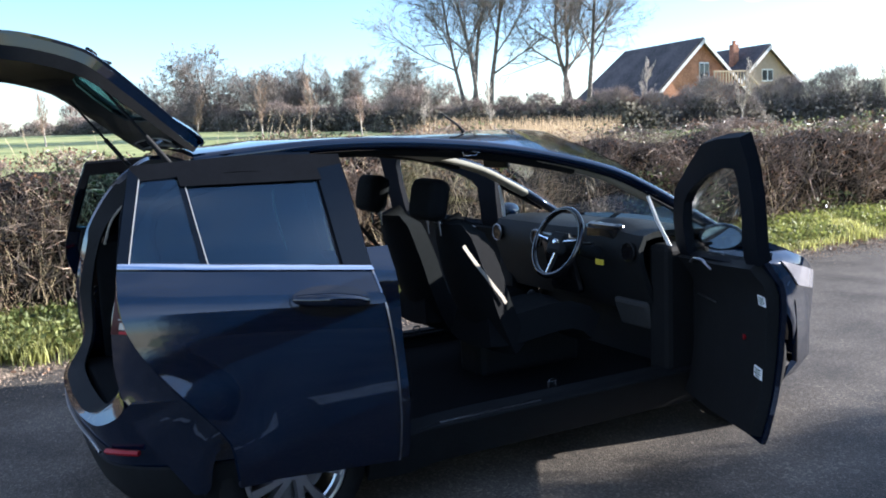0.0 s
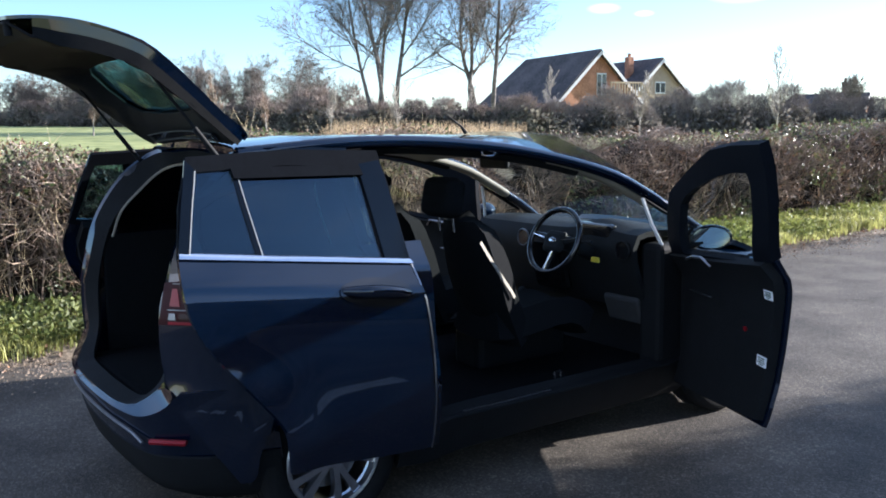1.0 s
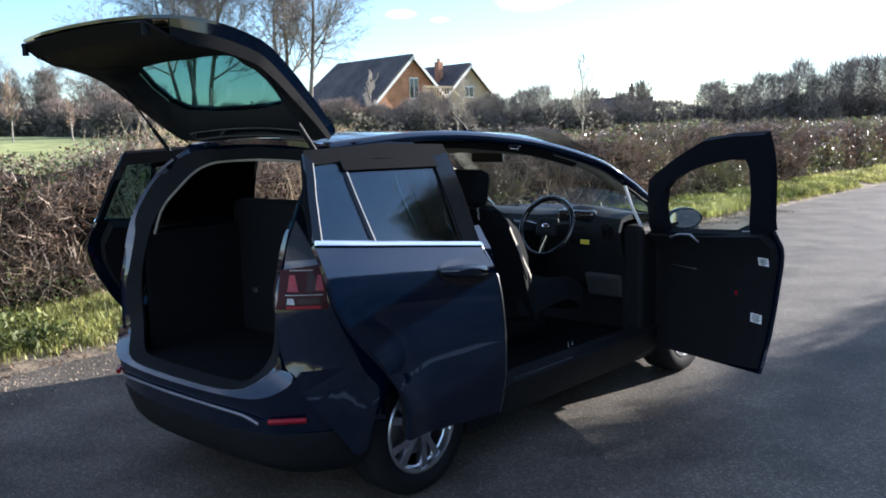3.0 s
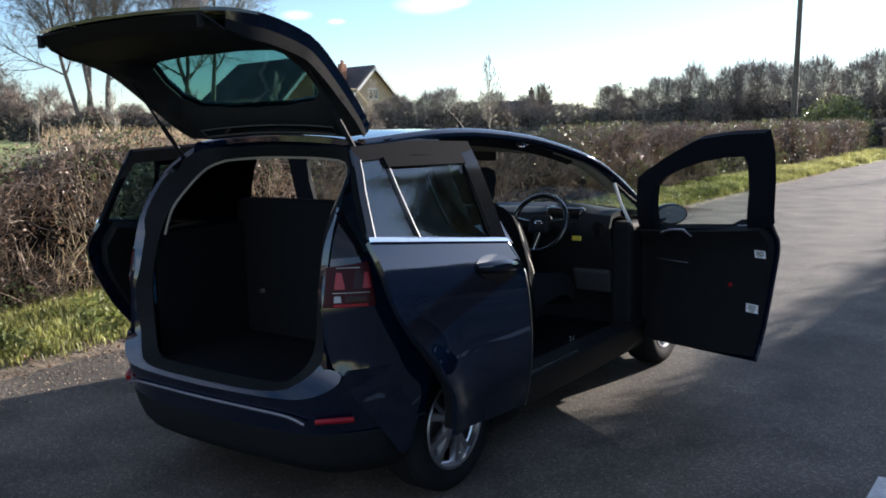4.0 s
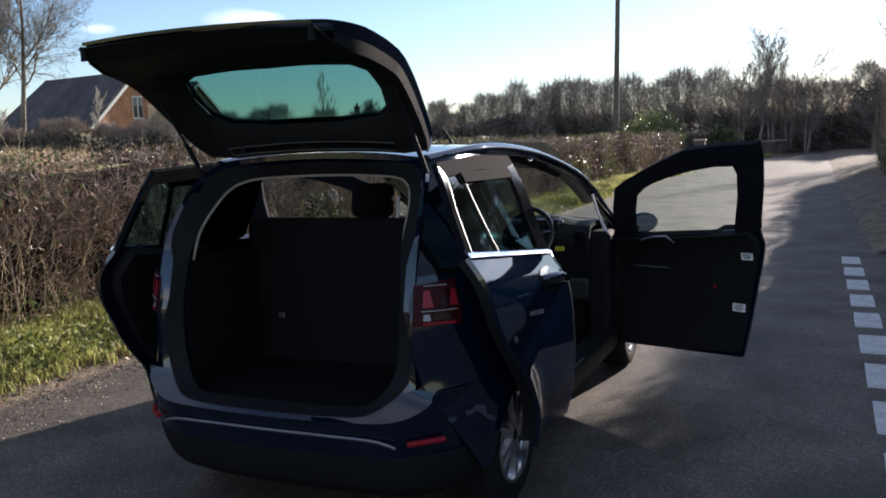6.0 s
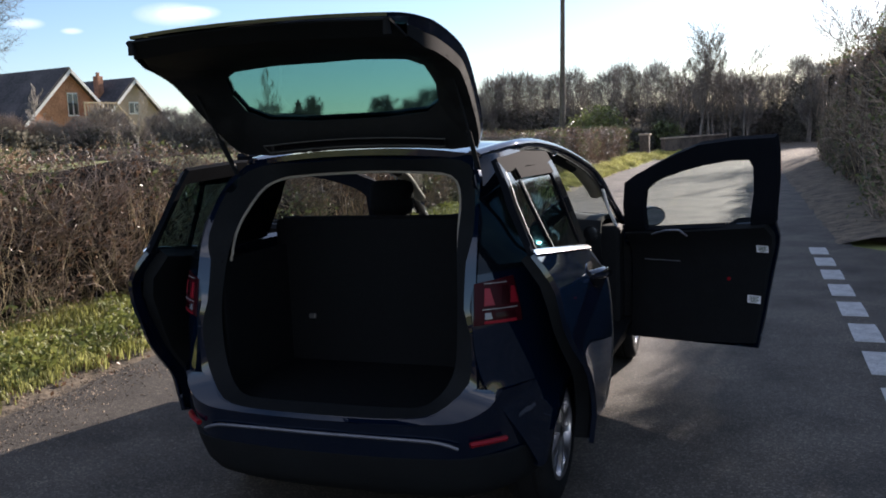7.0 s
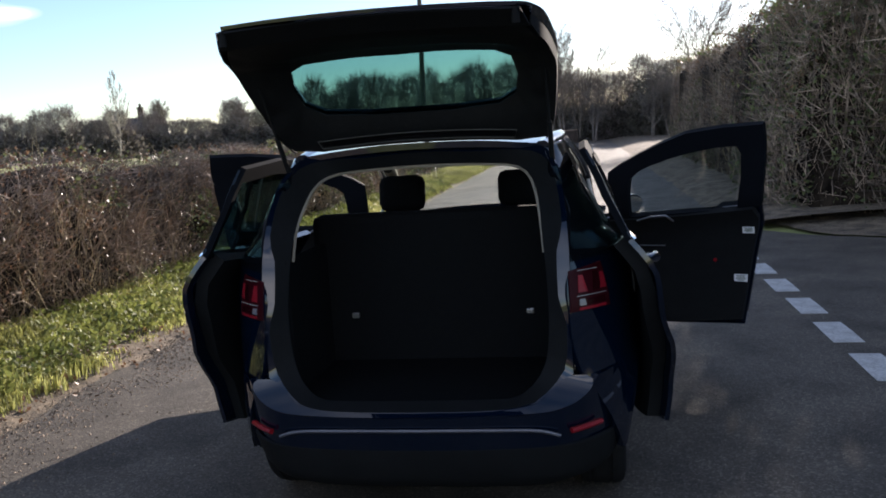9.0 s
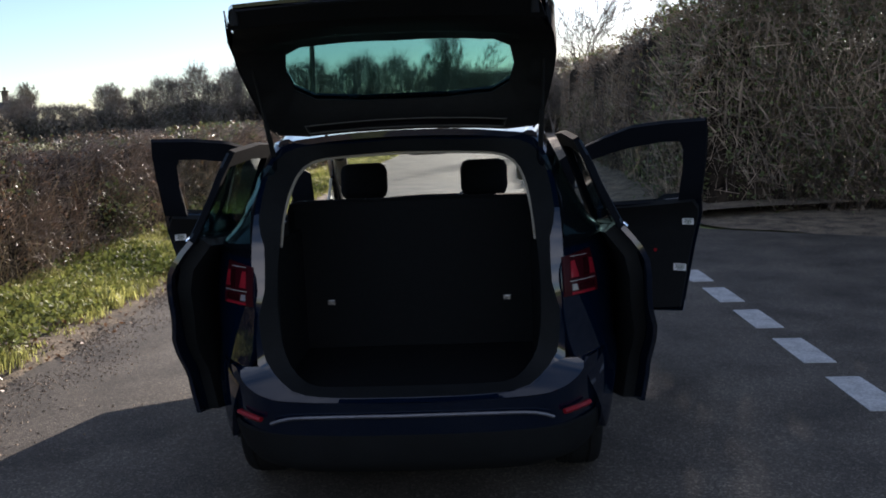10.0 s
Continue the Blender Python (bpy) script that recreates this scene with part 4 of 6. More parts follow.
def stand_up(bm, side, angle):
    """The open door's upper frame stands more upright than when shut, bent to fit the camera's view."""
    out = Vector((side * math.cos(radians(angle)), math.sin(radians(angle)), 0))
    for v in bm.verts:
        v.co += out * 0.20 * max(0.0, v.co.z - 1.0)
    return bm


RIGHT_OPEN, LEFT_OPEN = 62.5, 69.0


def front_door(side, angle):
    m = hinge(side, angle)
    fl = [(0.83, 0.26), (0.845, 0.60), (0.84, 0.975)]
    d = part("front_door", side_shell(coons([(0.83, 0.26), (0.4, 0.275), (-0.065, 0.30)], [(0.84, 0.975), (0.4, belt(0.4) - 0.012), (-0.172, 1.072)], fl, F_LINE, 26, 18), side, 0.02, m=m), PAINT, car, "navy front door standing wide open")
    part("inner_panel", side_shell(coons([(0.79, 0.30), (0.4, 0.31), (-0.03, 0.34)], [(0.80, 0.965), (0.4, belt(0.4) - 0.022), (-0.14, 1.06)], [(y - 0.04, z) for y, z in fl], [(y + 0.012, z + 0.03) for y, z in F_LINE[:-1]] + [(-0.14, 1.06)], 18, 12), side, 0.045, -0.022, m=m), TRIMDARK, d, "black plastic inner door trim")
    outer = [(0.80, 0.965), (0.40, 1.008), (-0.190, 1.075), (-0.225, 1.32), (-0.238, 1.48), (-0.235, 1.560), (0.02, 1.552), (0.24, 1.528), (0.42, 1.466), (0.58, 1.400), (0.70, 1.342), (0.788, 1.285), (0.80, 1.13)]
    hole = [(0.655, 1.000), (0.30, 1.030), (-0.045, 1.056), (-0.082, 1.25), (-0.090, 1.39), (-0.070, 1.437), (0.05, 1.434), (0.23, 1.402), (0.38, 1.365), (0.49, 1.325), (0.58, 1.285), (0.640, 1.235), (0.655, 1.12)]
    part("window_frame", stand_up(side_shell(ringgrid(outer, hole, 6, 4), side, 0.045, loop=True, m=m), side, angle), SATIN, d, "black window frame")
    part("window_pane", stand_up(side_shell(coons([(0.69, 0.985), (-0.025, 1.045)], [(0.67, 1.25), (0.50, 1.335), (0.24, 1.415), (0.04, 1.447), (-0.10, 1.450)], [(0.69, 0.985), (0.67, 1.25)], [(-0.025, 1.045), (-0.10, 1.450)], 16, 8), side, 0.005, -0.02, m=m), side, angle), CLEAR, d, "clear window pane")
    # stickers, pull handle and speaker line on the inner face
    for y, z, w, h in ((-0.100, 0.900, 0.072, 0.040), (-0.046, 0.597, 0.082, 0.046)):
        st = part("label", side_shell(coons([(y + w / 2, z - h / 2), (y - w / 2, z - h / 2)], [(y + w / 2, z + h / 2), (y - w / 2, z + h / 2)], [(y + w / 2, z - h / 2), (y + w / 2, z + h / 2)], [(y - w / 2, z - h / 2), (y - w / 2, z + h / 2)], 3, 3), side, 0.002, -0.069, m=m), PAPER, d, "small white printed label")
        for k in range(4):
            zb, wb = z + h * (0.30 - 0.2 * k), w * (0.36, 0.30, 0.38, 0.22)[k]
            part("print_line", side_shell(coons([(y + wb, zb - 0.0022), (y - wb, zb - 0.0022)], [(y + wb, zb + 0.0022), (y - wb, zb + 0.0022)], [(y + wb, zb - 0.0022), (y + wb, zb + 0.0022)], [(y - wb, zb - 0.0022), (y - wb, zb + 0.0022)], 3, 3), side, 0.001, -0.0722, m=m), INK, st, "dark bar of print")
    return d


body_side(1)
body_side(-1)
roof()
front()
rear_end()
tailgate()
sliding_door(1)
sliding_door(-1)
front_door(1, RIGHT_OPEN)
front_door(-1, LEFT_OPEN)


# ---- cabin ----
def floor_pan():
    bm = bmesh.new()
    box(bm, (-0.72, -0.95, 0.20), (0.72, 1.15, 0.30), 0.02)
    box(bm, (-0.56, -1.88, 0.30), (0.56, -0.95, 0.57), 0.02)
    part("floor_pan", bm, CARPET, car, "black carpeted floor")
    for s in (1, -1):
        bm = bmesh.new()
        box(bm, (min(s * 0.53, s * 0.56), -1.78, 0.55), (max(s * 0.53, s * 0.56), -1.0, 1.14), 0.01)
        part("luggage_side_trim", bm, CARPET, car, "black luggage side trim")
    bm = bmesh.new()
    box(bm, (-0.70, 0.95, 0.25), (0.70, 1.10, 0.98), 0.03)
    part("bulkhead", bm, CABIN, car)


floor_pan()


def rounded(bm, lo, hi, bevel, m=None):
    return box(bm, lo, hi, bevel, m)


def pad(name, rows, thick, material, parent, label=""):
    bm = shell(rows, thick)
    fix_out(bm, 1)
    return part(name, bm, material, parent, label)


def front_seat(x):
    s = new("front_seat")
    s.parent = car
    s["label"] = "black cloth front seat with a tall headrest"
    def cushion(w, profile, th):
        line = resample(profile, 10)
        return [[(x + u * w * (1 - 0.12 * abs(u) ** 4), y, z + 0.03 * abs(u) ** 2) for u in np.linspace(-1, 1, 9)] for y, z in line]
    pad("seat_cushion", cushion(0.225, [(0.42, 0.50), (0.30, 0.57), (-0.05, 0.54), (-0.18, 0.55)], 0.14), 0.14, CLOTH, s)
    back = resample([(-0.10, 0.52), (-0.20, 0.75), (-0.27, 0.98), (-0.31, 1.13), (-0.33, 1.17)], 12)
    rows = [[(x + u * np.interp(z, [0.5, 0.9, 1.1, 1.18], [0.21, 0.225, 0.19, 0.12]), y + 0.05 * u * u, z) for u in np.linspace(-1, 1, 11)] for y, z in back]
    bm = shell(rows, 0.12)
    fix_out(bm, 1)
    part("backrest", bm, CLOTH, s, "black cloth backrest")
    bm = bmesh.new()
    box(bm, (-0.13, -0.055, -0.10), (0.13, 0.055, 0.10), 0.045, pose(x, -0.375, 1.29, -12))
    part("headrest", smooth(bm, 1.2), CLOTH, s, "black padded headrest")
    for k in (-0.06, 0.06):
        bm = bmesh.new()
        tube(bm, [(x + k, -0.36, 1.20), (x + k, -0.35, 1.12)], 0.007, 8)
        part("headrest_post", bm, CHROME, s)


front_seat(0.335)
front_seat(-0.335)


def rear_bench():
    r = new("rear_bench")
    r.parent = car
    r["label"] = "black rear bench with folded headrests"
    bm = bmesh.new()
    box(bm, (-0.60, -1.22, 0.40), (0.60, -0.62, 0.60), 0.05)
    part("seat_cushion", bm, CLOTH, r)
    for x0, x1 in ((-0.60, 0.60),):
        bm = bmesh.new()
        box(bm, (x0, -1.235, 0.52), (x1, -1.10, 1.265), 0.04)
        part("backrest", bm, CLOTH, r)
    for x in (-0.41, 0.415):
        bm = bmesh.new()
        box(bm, (x - 0.018, -1.245, 0.775), (x + 0.018, -1.228, 0.80), 0.004)
        part("anchor_catch", bm, STEEL, r, "small bright child-seat anchor")


rear_bench()


def dashboard():
    rows = []
    for x in np.linspace(-0.68, 0.68, 21):
        hood = 0.05 * math.exp(-((x - 0.36) / 0.17) ** 2)
        rows.append([(x, y, z) for y, z in resample([(1.18, 1.03), (0.95, 1.055 + hood * 0.5), (0.72, 1.06 + hood), (0.63, 1.03 + hood * 0.6), (0.61, 0.93), (0.66, 0.78), (0.74, 0.62)], 14)])
    bm = shell(rows, 0.03)
    fix_out(bm, 1)
    d = part("dashboard", bm, CABIN, car, "moulded black dashboard")
    bm = bmesh.new()
    box(bm, (-0.14, -0.03, -0.24), (0.14, 0.03, 0.10), 0.03, pose(0.0, 0.62, 0.90, 14))
    c = part("centre_console", bm, GLOSSBLACK, d, "gloss black centre console")
    bm = bmesh.new()
    box(bm, (-0.09, -0.01, 0.0), (0.09, 0.01, 0.07), 0.01, pose(0.0, 0.575, 0.945, 10))
    part("display_hood", bm, DARKPANE, c, "small dark display")
    for x in (-0.62, -0.19, 0.19, 0.62):
        bm = bmesh.new()
        bmesh.ops.create_cone(bm, cap_ends=True, segments=20, radius1=0.045, radius2=0.05, depth=0.03, matrix=pose(x, 0.605, 0.965, 82))
        v = part("air_vent", bm, GLOSSBLACK, d, "round air vent")
        bm = bmesh.new()
        tube(bm, [(x + 0.05 * math.cos(t), 0.588, 0.965 + 0.05 * math.sin(t)) for t in np.linspace(0, math.tau, 21)], 0.004, 6)
        part("vent_ring", bm, STEEL if x < 0 else CABIN, v)
    bm = bmesh.new()
    box(bm, (-0.12, 0.0, 0.28), (0.12, 0.66, 0.52), 0.04)
    part("tunnel_console", bm, CABIN, car, "black console between the seats")
    bm = bmesh.new()
    tube(bm, [(0, 0.40, 0.50), (0, 0.42, 0.66)], [0.010, 0.008], 8)
    bmesh.ops.create_uvsphere(bm, u_segments=12, v_segments=8, radius=0.026, matrix=pose(0, 0.42, 0.68))
    part("gear_lever", smooth(bm), CABIN, car)
    # instrument binnacle
    bm = bmesh.new()
    box(bm, (0.22, 0.62, 0.94), (0.50, 0.70, 1.09), 0.03)
    part("instrument_panel", bm, GLOSSBLACK, d)


dashboard()


def steering_wheel():
    m = pose(0.325, 0.37, 1.010, 66)
    bm = bmesh.new()
    tube(bm, [(0.183 * math.cos(t), 0.183 * math.sin(t) * 0.99, 0) for t in np.linspace(0, math.tau, 49)], 0.016, 10)
    bmesh.ops.transform(bm, matrix=m, verts=bm.verts)
    w = part("steering_wheel", bm, GLOSSBLACK, car, "black leather steering wheel with three spokes")
    bm = bmesh.new()
    box(bm, (-0.075, -0.065, -0.03), (0.075, 0.060, 0.012), 0.025)
    bmesh.ops.transform(bm, matrix=m, verts=bm.verts)
    h = part("horn_pad", bm, CABIN, w)
    for a in (8, 172, 270):
        bm = bmesh.new()
        c, s = math.cos(radians(a)), math.sin(radians(a))
        tube(bm, [(0.06 * c, 0.05 * s, -0.01), (0.175 * c, 0.178 * s, -0.004)], [0.024, 0.014], 8, 0.5)
        bmesh.ops.transform(bm, matrix=m, verts=bm.verts)
        part("spoke", bm, CABIN, w)
        bm = bmesh.new()
        tube(bm, [(0.07 * c - 0.02 * s, 0.06 * s + 0.02 * c * 0, 0.008), (0.165 * c, 0.168 * s, 0.008)], 0.005, 6)
        bmesh.ops.transform(bm, matrix=m, verts=bm.verts)
        part("spoke_trim", bm, CHROME, w, "satin silver spoke trim")
    bm = bmesh.new()
    bmesh.ops.create_uvsphere(bm, u_segments=16, v_segments=8, radius=0.022, matrix=m @ Matrix.Translation((0, 0, 0.012)) @ Matrix.Diagonal((1.3, 0.7, 0.25, 1)))
    part("badge", bm, CHROME, h, "small oval badge")
    bm = bmesh.new()
    tube(bm, [(0.355, 0.39, 1.01), (0.36, 0.66, 0.90)], 0.04, 10)
    part("steering_column", bm, CABIN, w)
    for s in (-1, 1):
        bm = bmesh.new()
        tube(bm, [(0.36 + s * 0.04, 0.45, 1.0), (0.36 + s * 0.20, 0.42, 1.02)], 0.008, 6)
        part("stalk", bm, CABIN, w)
    bm = bmesh.new()
    box(bm, (0.49, 0.485, 0.90), (0.55, 0.495, 0.928), 0.003, None)
    part("key_tag", bm, YELLOW, w, "yellow key tag hanging from the ignition")


steering_wheel()


def fittings():
    bm = bmesh.new()
    box(bm, (-0.12, 0.20, 1.40), (0.12, 0.235, 1.475), 0.015)
    part("rear_view_mirror", bm, BLACK, car, "black interior mirror")
    for s in (1, -1):
        bm = bmesh.new()
        box(bm, (min(s * 0.64, s * 0.79), 0.70, 0.24), (max(s * 0.64, s * 0.79), 0.92, 1.00), 0.03)
        part("hinge_post", bm, TRIMDARK, car, "black post that carries the front door")
    for s in (1, -1):
        bm = bmesh.new()
        box(bm, (min(s * 0.74, s * 0.862), 0.868, 0.25), (max(s * 0.74, s * 0.862), 0.905, 0.99), 0.008)
        part("hinge_flange", bm, TRIMDARK, car, "dark flange behind the front door's hinges")
    # seat belts
    for s in (1, -1):
        g = [[(s * (x + w * 0.5), y - w, z - w * 0.5) for w in (-0.009, 0.009)] for x, y, z in resample([(0.60, -0.345, 1.09), (0.592, -0.30, 1.03), (0.572, -0.20, 0.91), (0.555, -0.105, 0.80), (0.553, -0.098, 0.785)], 10)]
        bm = shell(g, 0.002)
        part("seat_belt", bm, BEIGE if s > 0 else CABIN, car, "pale edge of a hanging seat belt")
    for s in (1, -1):
        for pts, r in (([(0.640, -1.450, 1.395), (0.672, -1.405, 1.330), (0.712, -1.355, 1.255), (0.755, -1.300, 1.185), (0.778, -1.270, 1.163), (0.788, -1.235, 1.158)], [0.003, 0.006, 0.009, 0.011, 0.010, 0.006]),
                       ([(0.615, -1.175, 1.472), (0.640, -1.215, 1.440), (0.672, -1.238, 1.385), (0.720, -1.240, 1.290), (0.775, -1.230, 1.185)], [0.003, 0.004, 0.004, 0.004, 0.003])):
            bm = bmesh.new()
            tube(bm, [(s * x, y, z) for x, y, z in resample(pts, 20)], list(np.interp(np.linspace(0, 1, 20), np.linspace(0, 1, len(r)), r)), 6)
            part("rear_belt", bm, LINER, car, "pale strap hanging behind the rear side window")
    for s in (1, -1):
        bm = bmesh.new()
        tube(bm, [(s * 0.588, -0.325, 1.512), (s * 0.585, -0.315, 1.496), (s * 0.585, -0.255, 1.494), (s * 0.588, -0.245, 1.506), (s * 0.588, -0.225, 1.508)], 0.005, 6)
        part("grab_handle", bm, CHROME, car, "grey catch under the roof edge")
        bm = bmesh.new()
        for y in (0.02, 0.06):
            tube(bm, [(s * 0.715, y, 0.378), (s * 0.715, y, 0.42)], 0.006, 6)
        tube(bm, [(s * 0.715, 0.02, 0.42), (s * 0.715, 0.06, 0.42)], 0.006, 6)
        part("latch_striker", bm, CHROME, car, "bright latch striker on the sill")
        # quarter window triangle ahead of the door
        tri = [(0.663, 1.246), (0.743, 0.983), (1.0, 1.075)]
        for a, b in ((0, 1), (0, 2)):
            bm = bmesh.new()
            p, q = tri[a], tri[b]
            tube(bm, [(s * (float(side_x(y, z)) - 0.01), y, z) for y, z in (p, ((p[0] + q[0]) / 2, (p[1] + q[1]) / 2), q)], 0.010, 6)
            part("pillar_edge", bm, PALEEDGE if b == 1 else SATIN, car, "bright edge of the small fixed window")
        bm = bmesh.new()
        f = bm.faces.new([bm.verts.new((s * (float(side_x(y, z)) - 0.012), y, z)) for y, z in tri])
        e = bmesh.ops.extrude_face_region(bm, geom=[f])["geom"]
        bmesh.ops.translate(bm, vec=(-s * 0.004, 0, 0), verts=[v for v in e if isinstance(v, bmesh.types.BMVert)])
        bmesh.ops.recalc_face_normals(bm, faces=bm.faces[:])
        part("fixed_window", bm, CLEAR, car, "small fixed triangular window")
    bm = bmesh.new()
    box(bm, (-0.13, -0.02, -0.08), (0.13, 0.02, 0.08), 0.02, pose(0.52, 0.72, 0.62, 20))
    part("lower_dash_panel", bm, LOWPANEL, car, "grey lower dashboard panel")


fittings()


def door_mirror(side, angle):
    m = hinge(side, angle)
    bm = bmesh.new()
    bmesh.ops.create_uvsphere(bm, u_segments=24, v_segments=14, radius=1.0, matrix=Matrix.Translation((side * 0.913, 0.735, 1.045)) @ Matrix.Rotation(radians(-side * 18), 4, "Z") @ Matrix.Diagonal((0.108, 0.075, 0.066, 1)))
    flatten = Matrix.Translation((side * 0.913, 0.735, 1.045)) @ Matrix.Rotation(radians(-side * 18), 4, "Z")
    for v in bm.verts:
        q = flatten.inverted() @ v.co
        if q.y < -0.02:
            v.co = flatten @ Vector((q.x * 1.02, -0.02 - (q.y + 0.02) * 0.1, q.z * 1.02))
    bmesh.ops.transform(bm, matrix=m, verts=bm.verts)
    h = part("door_mirror", smooth(bm, 1.2), PAINT, car, "navy door mirror")
    bm = bmesh.new()
    bmesh.ops.create_cone(bm, cap_ends=True, segments=28, radius1=1.0, radius2=1.0, depth=0.006, matrix=flatten @ Matrix.Translation((0, -0.026, 0)) @ Matrix.Diagonal((0.092, 1, 0.054, 1)) @ Matrix.Rotation(radians(90), 4, "X"))
    bmesh.ops.transform(bm, matrix=m, verts=bm.verts)
    part("mirror_glass", bm, MIRROR, h, "silvered mirror glass")
    bm = bmesh.new()
    tube(bm, [(side * 0.79, 0.76, 0.995), (side * 0.87, 0.745, 1.02)], 0.03, 8, 0.6)
    bmesh.ops.transform(bm, matrix=m, verts=bm.verts)
    part("mirror_foot", bm, BLACK, h)
    # inner face of the door: pull, armrest seam, lamp
    for name, pts, r, material, label in (("door_pull", [(0.60, 0.955), (0.50, 0.985), (0.40, 0.993), (0.36, 0.955)], 0.007, STEEL, "bright inner door lever"),
                                          ("armrest_edge", [(0.70, 0.782), (0.44, 0.788)], 0.0035, STEEL, "thin bright armrest edge")):
        bm = bmesh.new()
        tube(bm, [(side * (float(side_x(y, z)) - 0.080), y, z) for y, z in pts], r, 6)
        bmesh.ops.transform(bm, matrix=m, verts=bm.verts)
        part(name, bm, material, car, label)
    bm = bmesh.new()
    y, z = 0.115, 0.705
    bmesh.ops.create_cone(bm, cap_ends=True, segments=12, radius1=0.012, radius2=0.010, depth=0.008, matrix=m @ Matrix.Translation((side * (float(side_x(y, z)) - 0.070), y, z)) @ pose(0, 0, 0, 0, 90, 0))
    part("door_reflector", bm, REDBRIGHT, car, "small red door reflector")


door_mirror(1, RIGHT_OPEN)
door_mirror(-1, LEFT_OPEN)


# ---- road marks and verges ----
def dash_mesh():
    bm = bmesh.new()
    f = bm.faces.new([bm.verts.new(p) for p in ((0, 0, 0), (0.20, -0.01, 0), (0.205, 0.30, 0), (0.20, 0.59, 0), (0.004, 0.60, 0), (0.0, 0.3, 0))])
    e = bmesh.ops.extrude_face_region(bm, geom=[f])["geom"]
    bmesh.ops.translate(bm, vec=(0, 0, 0.004), verts=[v for v in e if isinstance(v, bmesh.types.BMVert)])
    bmesh.ops.recalc_face_normals(bm, faces=bm.faces[:])
    me = bpy.data.meshes.new("road_dash")
    bm.to_mesh(me)
    bm.free()
    me.materials.append(PAINTLINE)
    return me


DASH = dash_mesh()
for k in range(-6, 7):
    ob = tagged(new("road_dash", DASH), "worn white painted dash across the side road's mouth", "road marking", "row of white dashes")
    ob.matrix_basis = pose(2.315 + 0.018 * (0 - k) * 0.5, 1.06 + 0.9 * k, 0.0005)


def bank(name, xs, zs, y0, y1, ny, material, label, category, rough=0.03):
    """A long uneven strip of ground beside the road."""
    ys = np.linspace(y0, y1, ny)
    v, f = [], []
    for j, y in enumerate(ys):
        for i, (x, z) in enumerate(zip(xs, zs)):
            q = Vector((x * 1.3, y * 1.3, 3.7))
            edge = 0 < i
            v.append((x - 0.012 * max(0, y - 4) + (0.10 * noise.noise(q * 0.9) if edge else 0.06 * noise.noise(q)), y, z + (rough * noise.noise(q * 2.2) * (1 if edge else 0.2))))
    n = len(xs)
    for j in range(ny - 1):
        for i in range(n - 1):
            a = j * n + i
            f.append((a, a + 1, a + n + 1, a + n))
    ob = soup(name, v, f, material)
    for p in ob.data.polygons:
        p.use_smooth = True
    return tagged(ob, label, category, kind="structure")


bank("verge", [-2.72, -2.86, -3.05, -3.3, -3.6, -3.9, -4.3, -5.4, -6.0], [-0.012, 0.012, 0.05, 0.10, 0.15, 0.17, 0.18, 0.15, -0.06], -14, 60, 190, SOIL, "bare brown soil edge beside the lane", "verge")
bank("verge", [2.62, 2.8, 3.1, 3.6, 4.4, 6.0, 9.0], [-0.012, 0.02, 0.08, 0.14, 0.18, 0.18, 0.0], 7.4, 60, 90, SOIL, "shaded soil verge across the lane", "verge")


def corner_bank():
    """Ragged, gently rising soil round the side road's corner."""
    edge = resample([(2.85, 16.0), (2.9, 10.0), (3.2, 7.6), (4.6, 5.6), (8.9, 2.7), (16.0, -0.1), (40.0, -4.2)], 150)
    away = resample([(9.0, 24.0), (10.0, 18.0), (12.0, 15.0), (14.0, 13.5), (19.0, 12.0), (26.0, 11.0), (42.0, 10.0)], 150)
    v, f = [], []
    steps = ((0.0, -0.010), (0.02, 0.006), (0.06, 0.022), (0.14, 0.045), (0.35, 0.08), (1.0, 0.08))
    for i, (a, b) in enumerate(zip(edge, away)):
        for k, (t, z) in enumerate(steps):
            p = a + (b - a) * t
            n = 0.10 * noise.noise(Vector((p[0] * 1.3, p[1] * 1.3, 1.0))) + 0.05 * noise.noise(Vector((p[0] * 5, p[1] * 5, 3.0)))
            v.append((p[0] + n * (k < 4), p[1] + n * (k < 4), z + (0.03 * noise.noise(Vector((p[0] * 3, p[1] * 3, 6.0))) if k > 1 else 0)))
    m = len(steps)
    for i in range(len(edge) - 1):
        for k in range(m - 1):
            q = i * m + k
            f.append((q, q + 1, q + m + 1, q + m))
    ob = soup("verge", v, f, SOIL)
    for p in ob.data.polygons:
        p.use_smooth = True
    tagged(ob, "brown soil verge round the side road's corner", "verge", kind="structure")


corner_bank()


